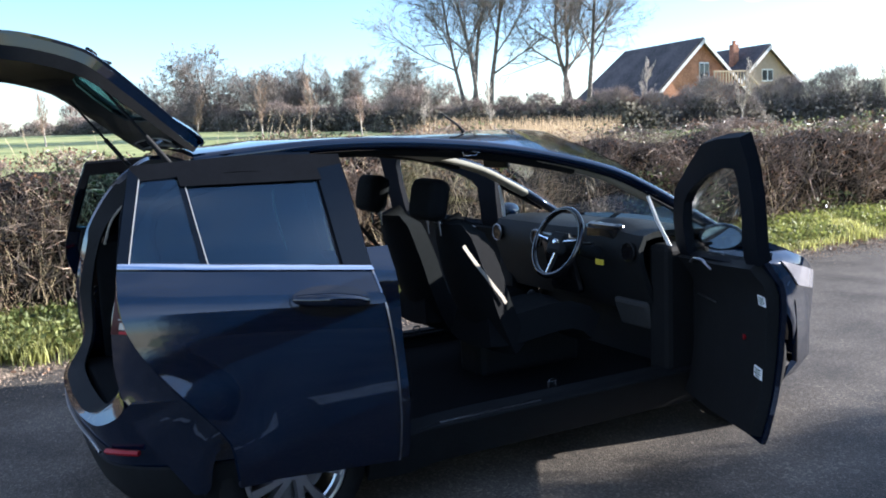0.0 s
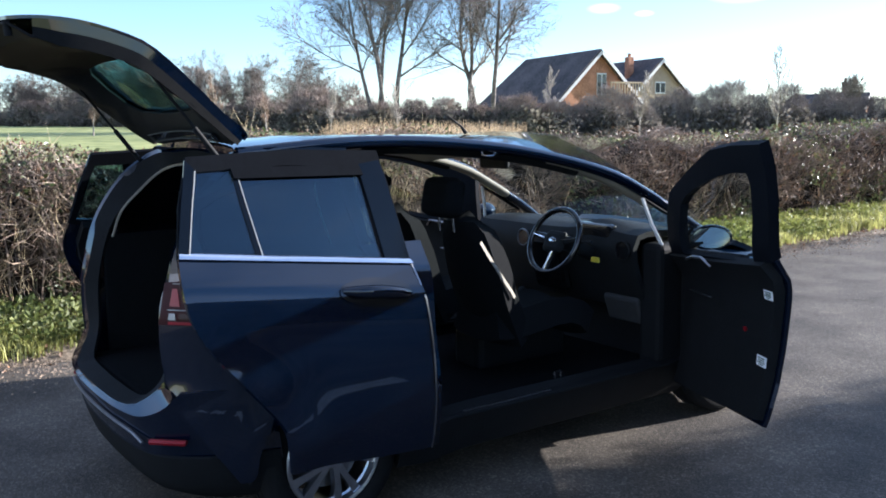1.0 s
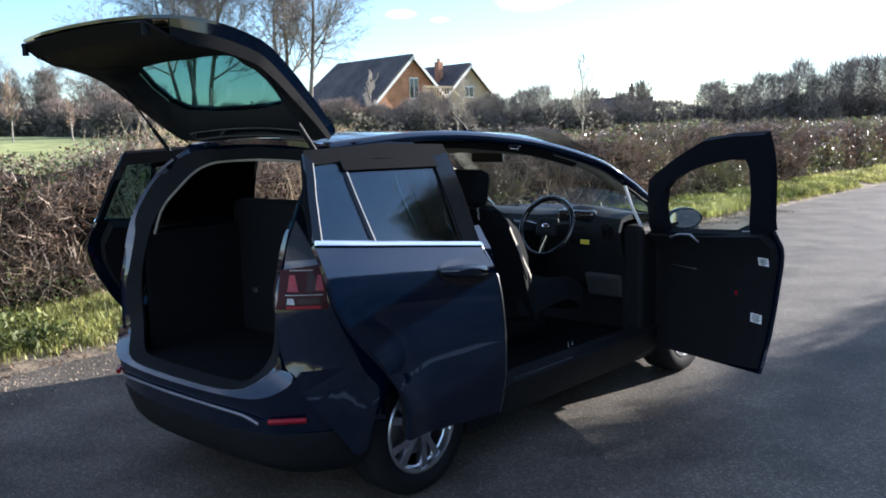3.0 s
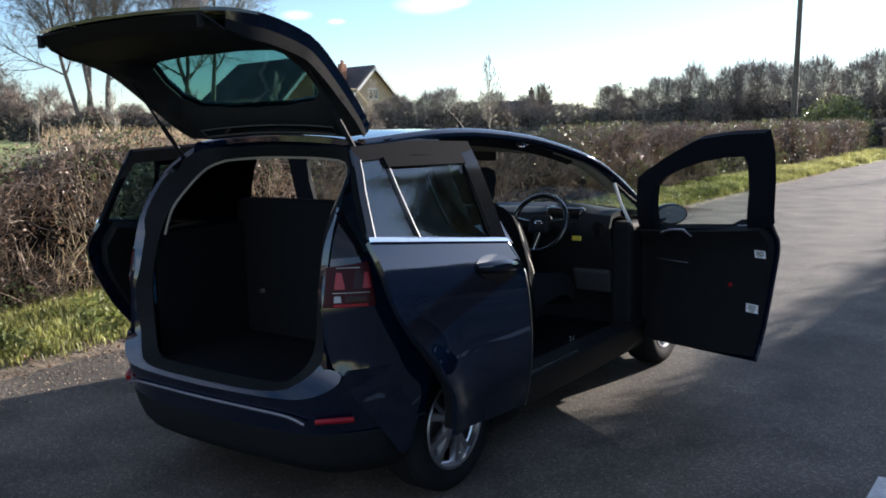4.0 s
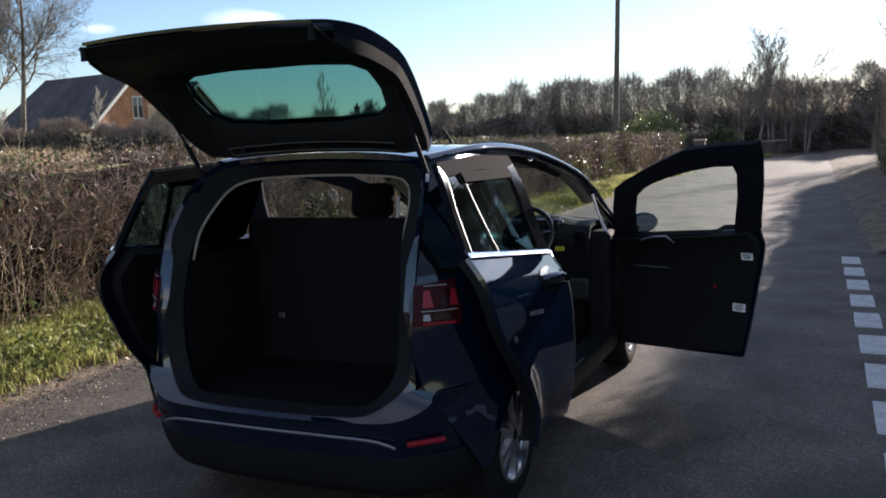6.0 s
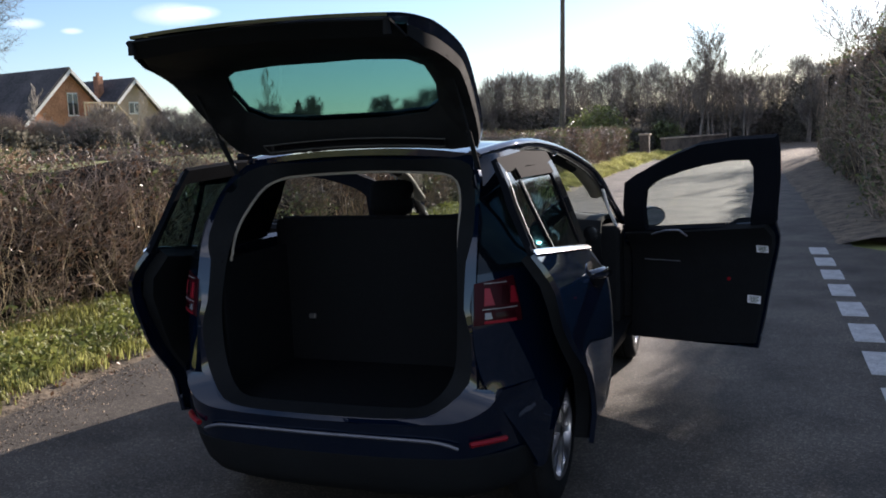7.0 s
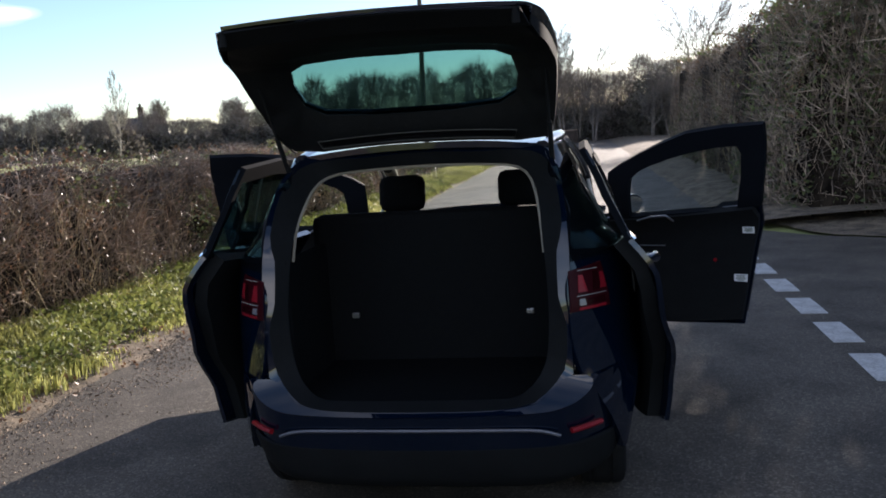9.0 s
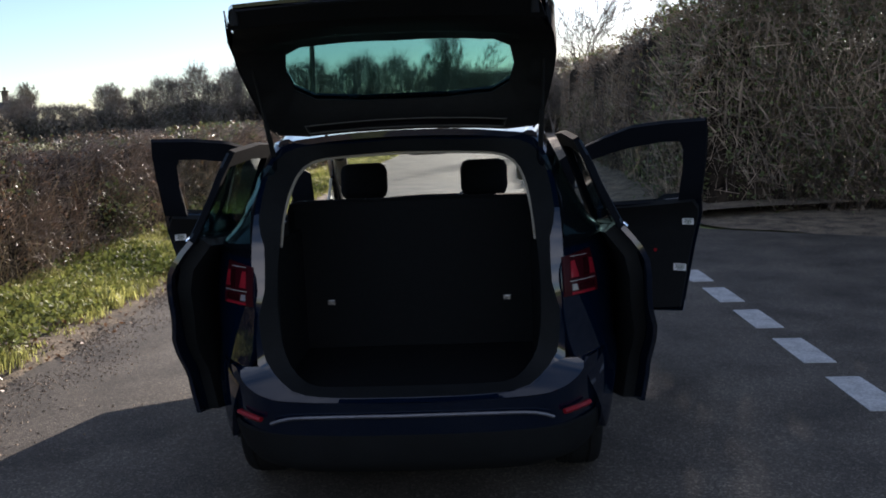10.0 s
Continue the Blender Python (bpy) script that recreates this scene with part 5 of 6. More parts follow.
def blades(rng, n, xr, yr, height, lean=0.5, clump=0.35):
    """Grass blades in tufts: x, y lie within the ranges."""
    tufts = max(1, n // 14)
    tx, ty = rng.uniform(*xr, tufts), rng.uniform(*yr, tufts)
    dens = np.array([noise.noise(Vector((x * 1.1, y * 1.1, 9.0))) for x, y in zip(tx, ty)])
    keep = dens > -0.36 + rng.uniform(-0.25, 0.2, tufts)
    tx, ty, dens = tx[keep], ty[keep], dens[keep]
    k = rng.integers(0, len(tx), n)
    x, y = tx[k] + rng.normal(0, 0.05, n), ty[k] + rng.normal(0, 0.05, n)
    z = np.interp(x, [-6, -5.4, -4.3, -3.9, -3.6, -3.3, -3.05, -2.86], [-0.06, 0.13, 0.16, 0.15, 0.13, 0.09, 0.04, 0.0])
    h = height * rng.uniform(0.4, 1.3, n) * (1 + dens[k])
    a = rng.uniform(0, math.tau, n)
    d = np.stack([np.cos(a), np.sin(a), np.zeros(n)], 1)
    w = np.stack([-np.sin(a), np.cos(a), np.zeros(n)], 1) * 0.0045 * rng.uniform(0.7, 1.6, (n, 1))
    p = np.stack([x, y, z], 1)
    up = np.array([[0, 0, 1.0]])
    b = (rng.uniform(0.1, lean, (n, 1)) * h[:, None])
    v = np.stack([p - w, p + w, p + up * h[:, None] * 0.6 + d * b * 0.35 + w * 0.8, p + up * h[:, None] * 0.6 + d * b * 0.35 - w * 0.8, p + up * h[:, None] * 0.85 + d * b], 1).reshape(-1, 3)
    i = (np.arange(n) * 5)[:, None]
    return v, np.concatenate([i + [0, 1, 2], i + [0, 2, 3], i + [3, 2, 4]])


def join(*meshes):
    vs, fs, o = [], [], 0
    for v, f in meshes:
        vs.append(v)
        fs += (np.asarray(f) + o).tolist()
        o += len(v)
    me = np.concatenate(vs)
    return me, fs


def stuff(name, verts, faces, material, label, category):
    me = bpy.data.meshes.new(name)
    me.from_pydata(np.asarray(verts).tolist(), [], faces if isinstance(faces, list) else faces.tolist())
    me.materials.append(material)
    return tagged(new(name, me), label, category, kind="stuff")


v, f = join(blades(rng, 84000, (-4.25, -2.98), (-4.5, 9.0), 0.10), blades(rng, 52000, (-4.2, -3.05), (9.0, 30.0), 0.13))
stuff("verge_grass", v, f, BLADE, "tufted yellow-green grass along the hedge foot", "grass")
c = np.stack([rng.uniform(-4.2, -3.05, 27000), rng.uniform(-4, 18, 27000), np.zeros(27000)], 1)
c = c[np.array([noise.noise(Vector((x * 0.8, y * 0.8, 2.0))) for x, y, _ in c]) > -0.10]
c[:, 2] = np.interp(c[:, 0], [-4.3, -3.9, -3.3, -3.05], [0.20, 0.18, 0.13, 0.07]) + rng.uniform(0, 0.10, len(c))
v, f = leaves(rng, c, 0.055, -0.2)
stuff("verge_weeds", v, f, WEED, "low broad-leaved weeds among the grass", "weeds")


# the verge goes on past the hedge's end, round the pier and along the garden wall
flat("verge", [(-4.2, 29.5), (-2.95, 29.5), (-2.9, 38), (-2.3, 44), (-1.7, 48), (-0.9, 53), (-0.2, 57), (-0.4, 57.5), (-3.5, 47), (-4.8, 44)], 0.035, TURF,
     "rough green verge by the gate pier and garden wall", "verge")
v, f = join(*[blades(rng, 7000, xr, yr, 0.16) for xr, yr in (((-4.2, -2.95), (30, 38)), ((-4.5, -2.6), (38, 44)), ((-3.6, -2.0), (44, 49)), ((-2.2, -0.9), (49, 55)))])
stuff("verge_grass", v, f, BLADE, "tufted grass round the gate pier", "grass")


def pebbles(rng, n, size):
    """Small uneven stones and crumbs of earth, thickest at the foot of the verge."""
    x = -2.95 + np.abs(rng.normal(0, 0.33, n)) * np.where(rng.uniform(size=n) < 0.72, 1, -0.5)
    y = rng.uniform(-7, 12, n)
    keep = np.array([noise.noise(Vector((a * 1.6, b * 1.6, 4.0))) for a, b in zip(x, y)]) > rng.uniform(-0.5, 0.35, n)
    x, y = x[keep], y[keep]
    n = len(x)
    z = np.interp(x, [-3.6, -3.3, -3.05, -2.86, -2.72], [0.15, 0.10, 0.05, 0.012, 0.0])
    s = size * rng.uniform(0.35, 1.0, (n, 1)) ** 2
    base = np.array([(1, 0, 0), (-0.4, 0.9, 0), (-0.5, -0.8, 0), (0.1, 0.1, 0.8)])
    a = rng.uniform(0, math.tau, n)
    c, q = np.cos(a)[:, None], np.sin(a)[:, None]
    v = np.stack([x, y, z], 1)[:, None] + np.stack([base[None, :, 0] * c - base[None, :, 1] * q, base[None, :, 0] * q + base[None, :, 1] * c, np.repeat(base[None, :, 2], n, 0)], 2) * s[:, None] * rng.uniform(0.6, 1.3, (n, 4, 1))
    i = (np.arange(n) * 4)[:, None]
    return v.reshape(-1, 3), np.concatenate([i + [0, 1, 3], i + [1, 2, 3], i + [2, 0, 3]])


v, f = pebbles(rng, 60000, 0.013)
stuff("gravel", v, f, STONE, "loose gravel and crumbs of soil at the lane's edge", "gravel")
c = np.stack([rng.normal(-3.15, 0.22, 2600), rng.uniform(-5, 12, 2600), np.zeros(2600)], 1)
c[:, 2] = np.interp(c[:, 0], [-3.6, -3.3, -3.05, -2.86, -2.72], [0.16, 0.11, 0.06, 0.018, 0.006])
v, f = leaves(rng, c, 0.04, 0.0)
stuff("leaf_litter", v, f, DEADLEAF, "fallen brown leaves along the verge", "leaves")


# ---- hedges ----
def hedge(name, ys, x0, depth, height, n, leaf_n, green_n, label, dirx=-1, thin=1.0, base=0.12, core=True):
    """A clipped bare thorn hedge along y: crossing twigs, dead leaves and patches of ivy, round a near-black core for
    the shade inside.
    """
    root = thing(name, label, "hedge")
    y0, y1 = ys

    def top(y):
        return height + 0.10 * np.sin(y * 0.9) * np.sin(y * 0.37 + 1) + 0.07 * np.sin(y * 3.1)

    def front(y, z):
        return x0 + dirx * (0.10 * np.sin(y * 1.3 + z * 2) * np.sin(y * 0.53) + 0.12 * np.maximum(0, (z - 0.9))) + dirx * 0.012 * np.maximum(0, y - 4)
    y = rng.uniform(y0, y1, n)
    z = base + (top(y) - base) * rng.uniform(0, 1, n) ** 0.8
    dep = np.where(rng.uniform(size=n) < 0.62, rng.uniform(0, 0.22, n), rng.uniform(0, depth, n))
    # the twigs stand in clumps, with dark gaps between them
    clump = np.array([noise.noise(Vector((a * 1.7, b * 2.4, 7.0))) + 0.5 * noise.noise(Vector((a * 4.5, b * 5.0, 2.0))) for a, b in zip(y, z)])
    keep = (clump * 1.3 > rng.uniform(-0.55, 0.30, n)) | (dep > 0.3)
    y, z, dep = y[keep], z[keep], dep[keep]
    n = len(y)
    x = front(y, z) + dirx * dep
    d = rng.normal(size=(n, 3)) * [0.55, 0.75, 0.5] + [-dirx * 0.25, 0, 0.55]
    d /= np.linalg.norm(d, axis=1, keepdims=True)
    ln = rng.uniform(0.10, 0.42, n)
    p = np.stack([x, y, z], 1)
    q = p + d * ln[:, None]
    over = q[:, 2] > top(q[:, 1]) + 0.07
    q[over, 2] = top(q[over, 1]) + rng.uniform(-0.05, 0.09, over.sum())
    r = (0.0012 + 0.0045 * rng.uniform(0, 1, n) ** 3) * thin
    mid = (p + q) / 2 + rng.normal(size=(n, 3)) * 0.02
    segs = np.concatenate([np.column_stack([p, mid, r, r * 0.8]), np.column_stack([mid, q, r * 0.8, r * 0.4])])
    # upright stems
    m = int((y1 - y0) * 7)
    sy = rng.uniform(y0, y1, m)
    sp = np.stack([front(sy, 0) + dirx * rng.uniform(0.02, depth * 0.7, m), sy, np.full(m, base - 0.1)], 1)
    sq = sp + np.stack([rng.normal(0, 0.08, m), rng.normal(0, 0.22, m), top(sy) * rng.uniform(0.5, 0.95, m)], 1)
    sm = (sp + sq) / 2 + rng.normal(size=(m, 3)) * 0.06
    sr = rng.uniform(0.006, 0.016, m) * thin
    segs = np.concatenate([segs, np.column_stack([sp, sm, sr, sr * 0.8]), np.column_stack([sm, sq, sr * 0.8, sr * 0.4])])
    sv, sf = sticks(segs)
    tagged(soup("branchwork", sv, sf, TWIG, root), kind="stuff")
    # dead straw-coloured stems through the face and shoots above the clipped top
    m = n // 7
    sy = rng.uniform(y0, y1, m)
    keep = np.array([noise.noise(Vector((a * 0.7, 1.0, 3.0))) for a in sy]) > rng.uniform(-0.6, 0.3, m)
    keep &= rng.uniform(size=m) < np.interp(sy, [-6, 0.5, 3.0, 60], [1, 1, 0.16, 0.16])
    sy = sy[keep]
    m = len(sy)
    high = rng.uniform(size=m) < 0.10
    sz = np.where(high, top(sy) - 0.1, base + rng.uniform(0, 0.75, m) ** 1.3 * (top(sy) - base))
    sp = np.stack([front(sy, sz) + dirx * np.where(high, rng.uniform(0, depth * 0.8, m), rng.uniform(-0.08, 0.12, m)), sy, sz], 1)
    d = rng.normal(size=(m, 3)) * [0.25, 0.45, 0.2] + [0, 0, 1.0]
    sq = sp + d * np.where(high, rng.uniform(0.15, 0.38, m), rng.uniform(0.15, 0.5, m))[:, None]
    sm = (sp + sq) / 2 + rng.normal(size=(m, 3)) * 0.025
    sr = rng.uniform(0.0010, 0.0028, m) * thin
    sv, sf = sticks(np.concatenate([np.column_stack([sp, sm, sr, sr * 0.8]), np.column_stack([sm, sq, sr * 0.8, sr * 0.4])]))
    tagged(soup("dead_straw", sv, sf, STRAW, root), kind="stuff")
    for nm, cnt, material, size in (("foliage", leaf_n, DEADLEAF, 0.032), ("ivy", green_n, GREENLEAF, 0.045)):
        if not cnt:
            continue
        ly = rng.uniform(y0, y1, cnt)
        lz = base + (top(ly) - base) * (rng.uniform(0, 1, cnt) ** (0.55 if nm == "foliage" else 1.1))
        if nm == "foliage":
            keep = rng.uniform(size=cnt) < np.interp(ly, [-6, 1, 4, 60], [1, 1, 0.5, 0.5])
            ly, lz = ly[keep], lz[keep]
        if nm == "ivy":
            keep = np.array([noise.noise(Vector((a * 0.55, b * 0.9, 5.0))) for a, b in zip(ly, lz)]) > 0.12
            ly, lz = ly[keep], lz[keep]
        lx = front(ly, lz) + dirx * rng.uniform(-0.10, 0.25, len(ly))
        topside = rng.uniform(size=len(ly)) < 0.25
        lx[topside] = front(ly[topside], 1.2) + dirx * rng.uniform(0, depth, topside.sum())
        lz[topside] = top(ly[topside]) + rng.uniform(-0.05, 0.06, topside.sum())
        lv, lf = leaves(rng, np.stack([lx, ly, lz], 1), size * thin ** 0.7)
        tagged(soup(nm, lv, lf, material, root), kind="stuff")
    # inner mesh whose dark colour stands for the shade between the twigs
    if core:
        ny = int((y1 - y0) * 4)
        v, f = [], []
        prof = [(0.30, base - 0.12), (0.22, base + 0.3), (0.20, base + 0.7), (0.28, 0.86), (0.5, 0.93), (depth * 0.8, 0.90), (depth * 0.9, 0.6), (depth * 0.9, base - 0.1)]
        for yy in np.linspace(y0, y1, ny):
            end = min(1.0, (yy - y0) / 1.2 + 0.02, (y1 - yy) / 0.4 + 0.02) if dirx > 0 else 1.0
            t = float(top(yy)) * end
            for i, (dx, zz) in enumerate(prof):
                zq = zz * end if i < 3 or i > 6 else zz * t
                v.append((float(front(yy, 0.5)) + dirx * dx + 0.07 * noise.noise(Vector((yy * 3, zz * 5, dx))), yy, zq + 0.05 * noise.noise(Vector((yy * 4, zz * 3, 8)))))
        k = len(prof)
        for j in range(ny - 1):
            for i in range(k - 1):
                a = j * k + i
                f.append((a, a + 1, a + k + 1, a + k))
        soup("shade_core", v, f, SHADECORE, root)
    return root


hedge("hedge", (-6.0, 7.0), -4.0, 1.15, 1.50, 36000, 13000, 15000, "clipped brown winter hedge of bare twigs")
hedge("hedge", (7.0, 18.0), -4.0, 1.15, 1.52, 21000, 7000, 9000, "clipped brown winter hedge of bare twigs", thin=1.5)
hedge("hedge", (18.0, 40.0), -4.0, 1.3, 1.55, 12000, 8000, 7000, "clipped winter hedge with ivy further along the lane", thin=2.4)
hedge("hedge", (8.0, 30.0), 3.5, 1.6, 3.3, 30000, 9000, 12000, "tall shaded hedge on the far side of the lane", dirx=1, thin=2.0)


def cloud_of_twigs(rng, centre, w, d, h, n, r, up=0.9, reach=0.20):
    """Twigs that fill a mound w wide, d deep and h high, thinner towards its top."""
    a = rng.uniform(0, math.tau, n)
    k = np.sqrt(rng.uniform(0, 1, n))
    t = rng.uniform(0, 1, n)
    span = np.sqrt(np.maximum(0, 1 - (t * 0.93) ** 2.2))
    p = np.stack([centre[0] + np.cos(a) * k * w / 2 * span, centre[1] + np.sin(a) * k * d / 2 * span, centre[2] + t * h], 1)
    v = rng.normal(size=(n, 3)) * 0.6 + np.stack([np.cos(a) * 0.35, np.sin(a) * 0.35, np.full(n, up)], 1)
    v /= np.linalg.norm(v, axis=1, keepdims=True)
    q = p + v * (h * reach * rng.uniform(0.35, 1.0, (n, 1)))
    rr = r * rng.uniform(0.5, 1.3, n)
    return np.column_stack([p, q, rr, rr * 0.35])


EYE0 = np.array((2.5, -4.0))


def polar(az, dist):
    return EYE0[0] - math.sin(radians(az)) * dist, EYE0[1] + math.cos(radians(az)) * dist


# side road hedge corner: turns away from the lane, its unseen height set to shade the road
corner = thing("hedge", "tall shaded hedge at the mouth of the side road", "hedge")
segs = [cloud_of_twigs(rng, (4.3 + t * 13, 9.0 - t * 7.0 + 0.6, -0.1), 3.0, 3.0, float(np.interp(t, [0.03, 0.12, 0.3], [4.2, 5.2, 6.2])) + 0.3 * math.sin(t * 9), 10000, 0.0075, 0.8, 0.12) for t in np.linspace(0.035, 1, 14)]
sv, sf = sticks(np.concatenate(segs))
tagged(soup("branchwork", sv, sf, TWIG, corner), kind="stuff")
c = np.concatenate(segs)[:, 3:6]
lv, lf = leaves(rng, c + rng.normal(size=c.shape) * 0.1, 0.07)
tagged(soup("ivy", lv, lf, GREENLEAF, corner), kind="stuff")


# ---- trees ----
def limb(g, p, d, length, r, level, out, shape):
    """Adds the sticks of a limb that tapers to its tip and of the branches along it."""
    steps = (9, 7, 5, 3, 2)[level]
    wander, rise, angle, clear = shape["wander"], shape["rise"], shape["angle"], shape["clear"] if level == 0 else 0.18
    bend = g.normal(0, wander * 0.5, 3)
    for i in range(steps):
        d = d + g.normal(0, wander, 3) + bend * 0.4 + np.array((0, 0, rise * (0.6 if level == 0 else 1.0)))
        d = d / np.linalg.norm(d)
        r0, r1 = r * (1 - 0.88 * i / steps), r * (1 - 0.88 * (i + 1) / steps)
        q = p + d * length / steps
        out.append((*p, *q, r0, r1))
        along = (i + 1) / steps
        if level < shape["levels"] and along > clear:
            for _ in range(shape["fork"][level] if level < len(shape["fork"]) else 1):
                side = np.cross(d, g.normal(size=3))
                side = side / np.linalg.norm(side)
                a = radians(angle * g.uniform(0.7, 1.3))
                start = p + (q - p) * g.uniform(0.1, 1.0)
                limb(g, start, d * math.cos(a) + side * math.sin(a), length * shape["reach"][level] * (1.12 - 0.62 * along) * g.uniform(0.7, 1.2), r1 * 0.62, level + 1, out, shape)
        p = q


TALL = dict(wander=0.10, rise=0.065, angle=44, clear=0.24, levels=4, fork=(2, 3, 1, 2), reach=(0.50, 0.55, 0.55, 0.6))
SLIM = dict(wander=0.08, rise=0.08, angle=40, clear=0.26, levels=3, fork=(2, 2, 1), reach=(0.48, 0.50, 0.5))
OAK = dict(wander=0.12, rise=0.0, angle=72, clear=0.10, levels=4, fork=(3, 2, 1, 2), reach=(0.95, 0.60, 0.5, 0.5))
YOUNG = dict(wander=0.05, rise=0.12, angle=34, clear=0.30, levels=3, fork=(3, 1, 1), reach=(0.36, 0.5, 0.5))
SCRUBBY = dict(wander=0.12, rise=0.06, angle=45, clear=0.15, levels=3, fork=(3, 2, 2), reach=(0.55, 0.55, 0.5))


def tree(name, x, y, height, seed, label, shape, r=0.16, stems=((0, 0),), bark=None, twig=None, thin=0.006):
    """A bare winter tree: tapered stems, limbs and fine twigs, scaled to its height. stems: how far each leans."""
    root = thing(name, label, "tree", m=pose(x, y, float(land(x)) - 0.05))
    for k, (lx, ly) in enumerate(stems):
        g = np.random.default_rng(seed * 7 + k)
        out = []
        start = np.array((g.normal(0, 0.015), g.normal(0, 0.015), 0.0)) * (len(stems) > 1)
        d = np.array((lx, ly, 1.0))
        limb(g, start, d / np.linalg.norm(d), 1.0, 1.0, 0, out, shape)
        a = np.array(out)
        scale = height * g.uniform(0.88, 1.0) / (a[:, 5].max())
        a[:, :6] *= scale
        a[:, 6:] = np.maximum(a[:, 6:] * r, thin)
        bm = bmesh.new()
        path, radii = [a[0, :3]], [r * 1.15]
        here = a[0, :3]
        for row in a:
            if np.allclose(row[:3], here) and abs(row[6] - max(radii[-1] if len(radii) > 1 else r, thin)) < 0.02 * r + 1e-4:
                path.append(row[3:6])
                radii.append(row[7])
                here = row[3:6]
        tube(bm, path, radii, 8)
        part("trunk", bm, bark or BARK, root)
        sv, sf = sticks(a[1:], 3)
        soup("crown", sv, sf, twig or bark or BARK, root)
    return root


for az, dist, h, seed, stems, r in ((57.7, 60, 18.5, 1, ((-0.10, -0.05),), 0.16), (56.9, 60, 20.0, 2, ((-0.05, -0.02), (0.02, 0.04)), 0.16), (56.2, 61, 20.5, 5, ((0.06, 0.06),), 0.19), (51.0, 62, 18.5, 3, ((-0.10, -0.08), (0.03, 0.05)), 0.19), (50.1, 62, 19.5, 4, ((0.03, 0.04),), 0.19)):
    x, y = polar(az, dist)
    tree("bare_tree", x, y, h, seed, "tall bare winter tree with several stems beyond the hedge", TALL, r, stems, thin=0.008)
for az, dist, h, seed in ((75.0, 92, 9.2, 11), (72.4, 96, 7.6, 12), (63.9, 105, 9.3, 13), (79.5, 100, 6.5, 14), (77.3, 98, 6.8, 15)):
    x, y = polar(az, dist)
    tree("oak_tree", x, y, h, seed, "round-crowned bare oak in the field margin", OAK, 0.28, thin=0.015)
for k, (az, dist, h) in enumerate(((75.0, 52, 3.0), (70.9, 52, 3.9), (67.7, 51, 4.2), (64.4, 51, 2.8), (60.2, 50, 3.0), (55.8, 50, 3.4), (51.2, 54, 3.2), (46.0, 51, 4.2), (40.2, 52, 4.0), (32.1, 53, 5.6), (84, 52, 3.6))):
    x, y = polar(az, dist)
    tree("sapling", x, y, h, 30 + k, "slender pale-barked sapling without leaves", YOUNG, 0.05, bark=PALEBARK, twig=RUSTTWIG if az > 62 else PALEBARK, thin=0.008)
for k, (az, dist, h) in enumerate(((71.5, 84, 6), (69.8, 86, 6.5), (67.3, 90, 8.3), (66.0, 86, 6), (62.0, 84, 5.0), (16.98, 80, 6.6), (9.0, 85, 5.5), (4.3, 60, 8.9), (3.4, 61, 8.9), (2.5, 62, 7.2), (5.2, 63, 7.0), (1.5, 60, 5.6), (-2.2, 58, 5.0), (-3.3, 59, 5.1), (-4.7, 46, 8.4), (-5.9, 45, 8.0), (24.5, 100, 6.0), (28.9, 90, 5.2))):
    x, y = polar(az, dist)
    tree("bare_tree", x, y, h, 60 + k, "bare winter tree among the lane's scrub", SLIM if az < 20 else SCRUBBY, 0.09, ((0.08, 0), (-0.10, 0.05)) if k % 2 else ((-0.04, 0), (0.06, 0.05)), thin=0.0075)

segs, dark, pale, grey = [], [], [], []
for az in np.arange(-26, 92, 1.05):
    dist = np.interp(az, [-26, -12, -4, 4, 16, 28, 40, 50, 58, 66, 76, 92], [38, 42, 62, 72, 82, 72, 55, 52, 54, 66, 92, 130]) * rng.uniform(0.94, 1.06)
    el = np.interp(az, [-26, -12, -4, 2, 8, 16, 22, 28, 36, 44, 52, 60, 70, 80, 92], [2.6, 2.9, 3.1, 3.2, 3.4, 3.5, 2.3, 1.9, 2.3, 2.1, 1.7, 1.8, 1.8, 1.6, 1.2]) + rng.normal(0, 0.38)
    x, y = polar(az, dist)
    h = 1.6 + dist * math.tan(radians(el))
    # below 46 degrees the scrub takes the haze-paled colours
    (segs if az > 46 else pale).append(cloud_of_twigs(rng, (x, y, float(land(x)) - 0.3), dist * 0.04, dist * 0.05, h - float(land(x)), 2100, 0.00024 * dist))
    (dark if az > 46 else grey).append(cloud_of_twigs(rng, (x, y, float(land(x)) - 0.3), dist * 0.05, dist * 0.05, (h - float(land(x))) * (0.62 if az > 46 else 0.5), 700 if az > 46 else 520, 0.0007 * dist, 0.4))
    if az > 58:
        x, y = polar(az + 0.4, dist * 1.25)
        segs.append(cloud_of_twigs(rng, (x, y, 0.5), dist * 0.05, dist * 0.05, 1.1 + dist * 1.25 * math.tan(radians(el + 0.15 + rng.normal(0, 0.35))), 900, 0.0005 * dist))
sv, sf = sticks(np.concatenate(segs))
stuff("far_scrub", sv, sf, FARWOOD, "grey-brown bare scrub and woodland along the skyline", "woodland")
a = np.concatenate(dark)
lv, lf = leaves(rng, np.repeat(a[:, 3:6], 5, 0) + rng.normal(size=(len(a) * 5, 3)) * 0.25, 0.27)
stuff("far_shrubs", lv, lf, SHRUB, "dark evergreen shrubs below the bare scrub", "shrubs")
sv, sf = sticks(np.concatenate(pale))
stuff("hazy_scrub", sv, sf, HAZYSCRUB, "grey-brown bare scrub beside the lane, its colour paled for haze", "woodland")
a = np.concatenate(grey)
lv, lf = leaves(rng, np.repeat(a[:, 3:6], 5, 0) + rng.normal(size=(len(a) * 5, 3)) * 0.25, 0.27)
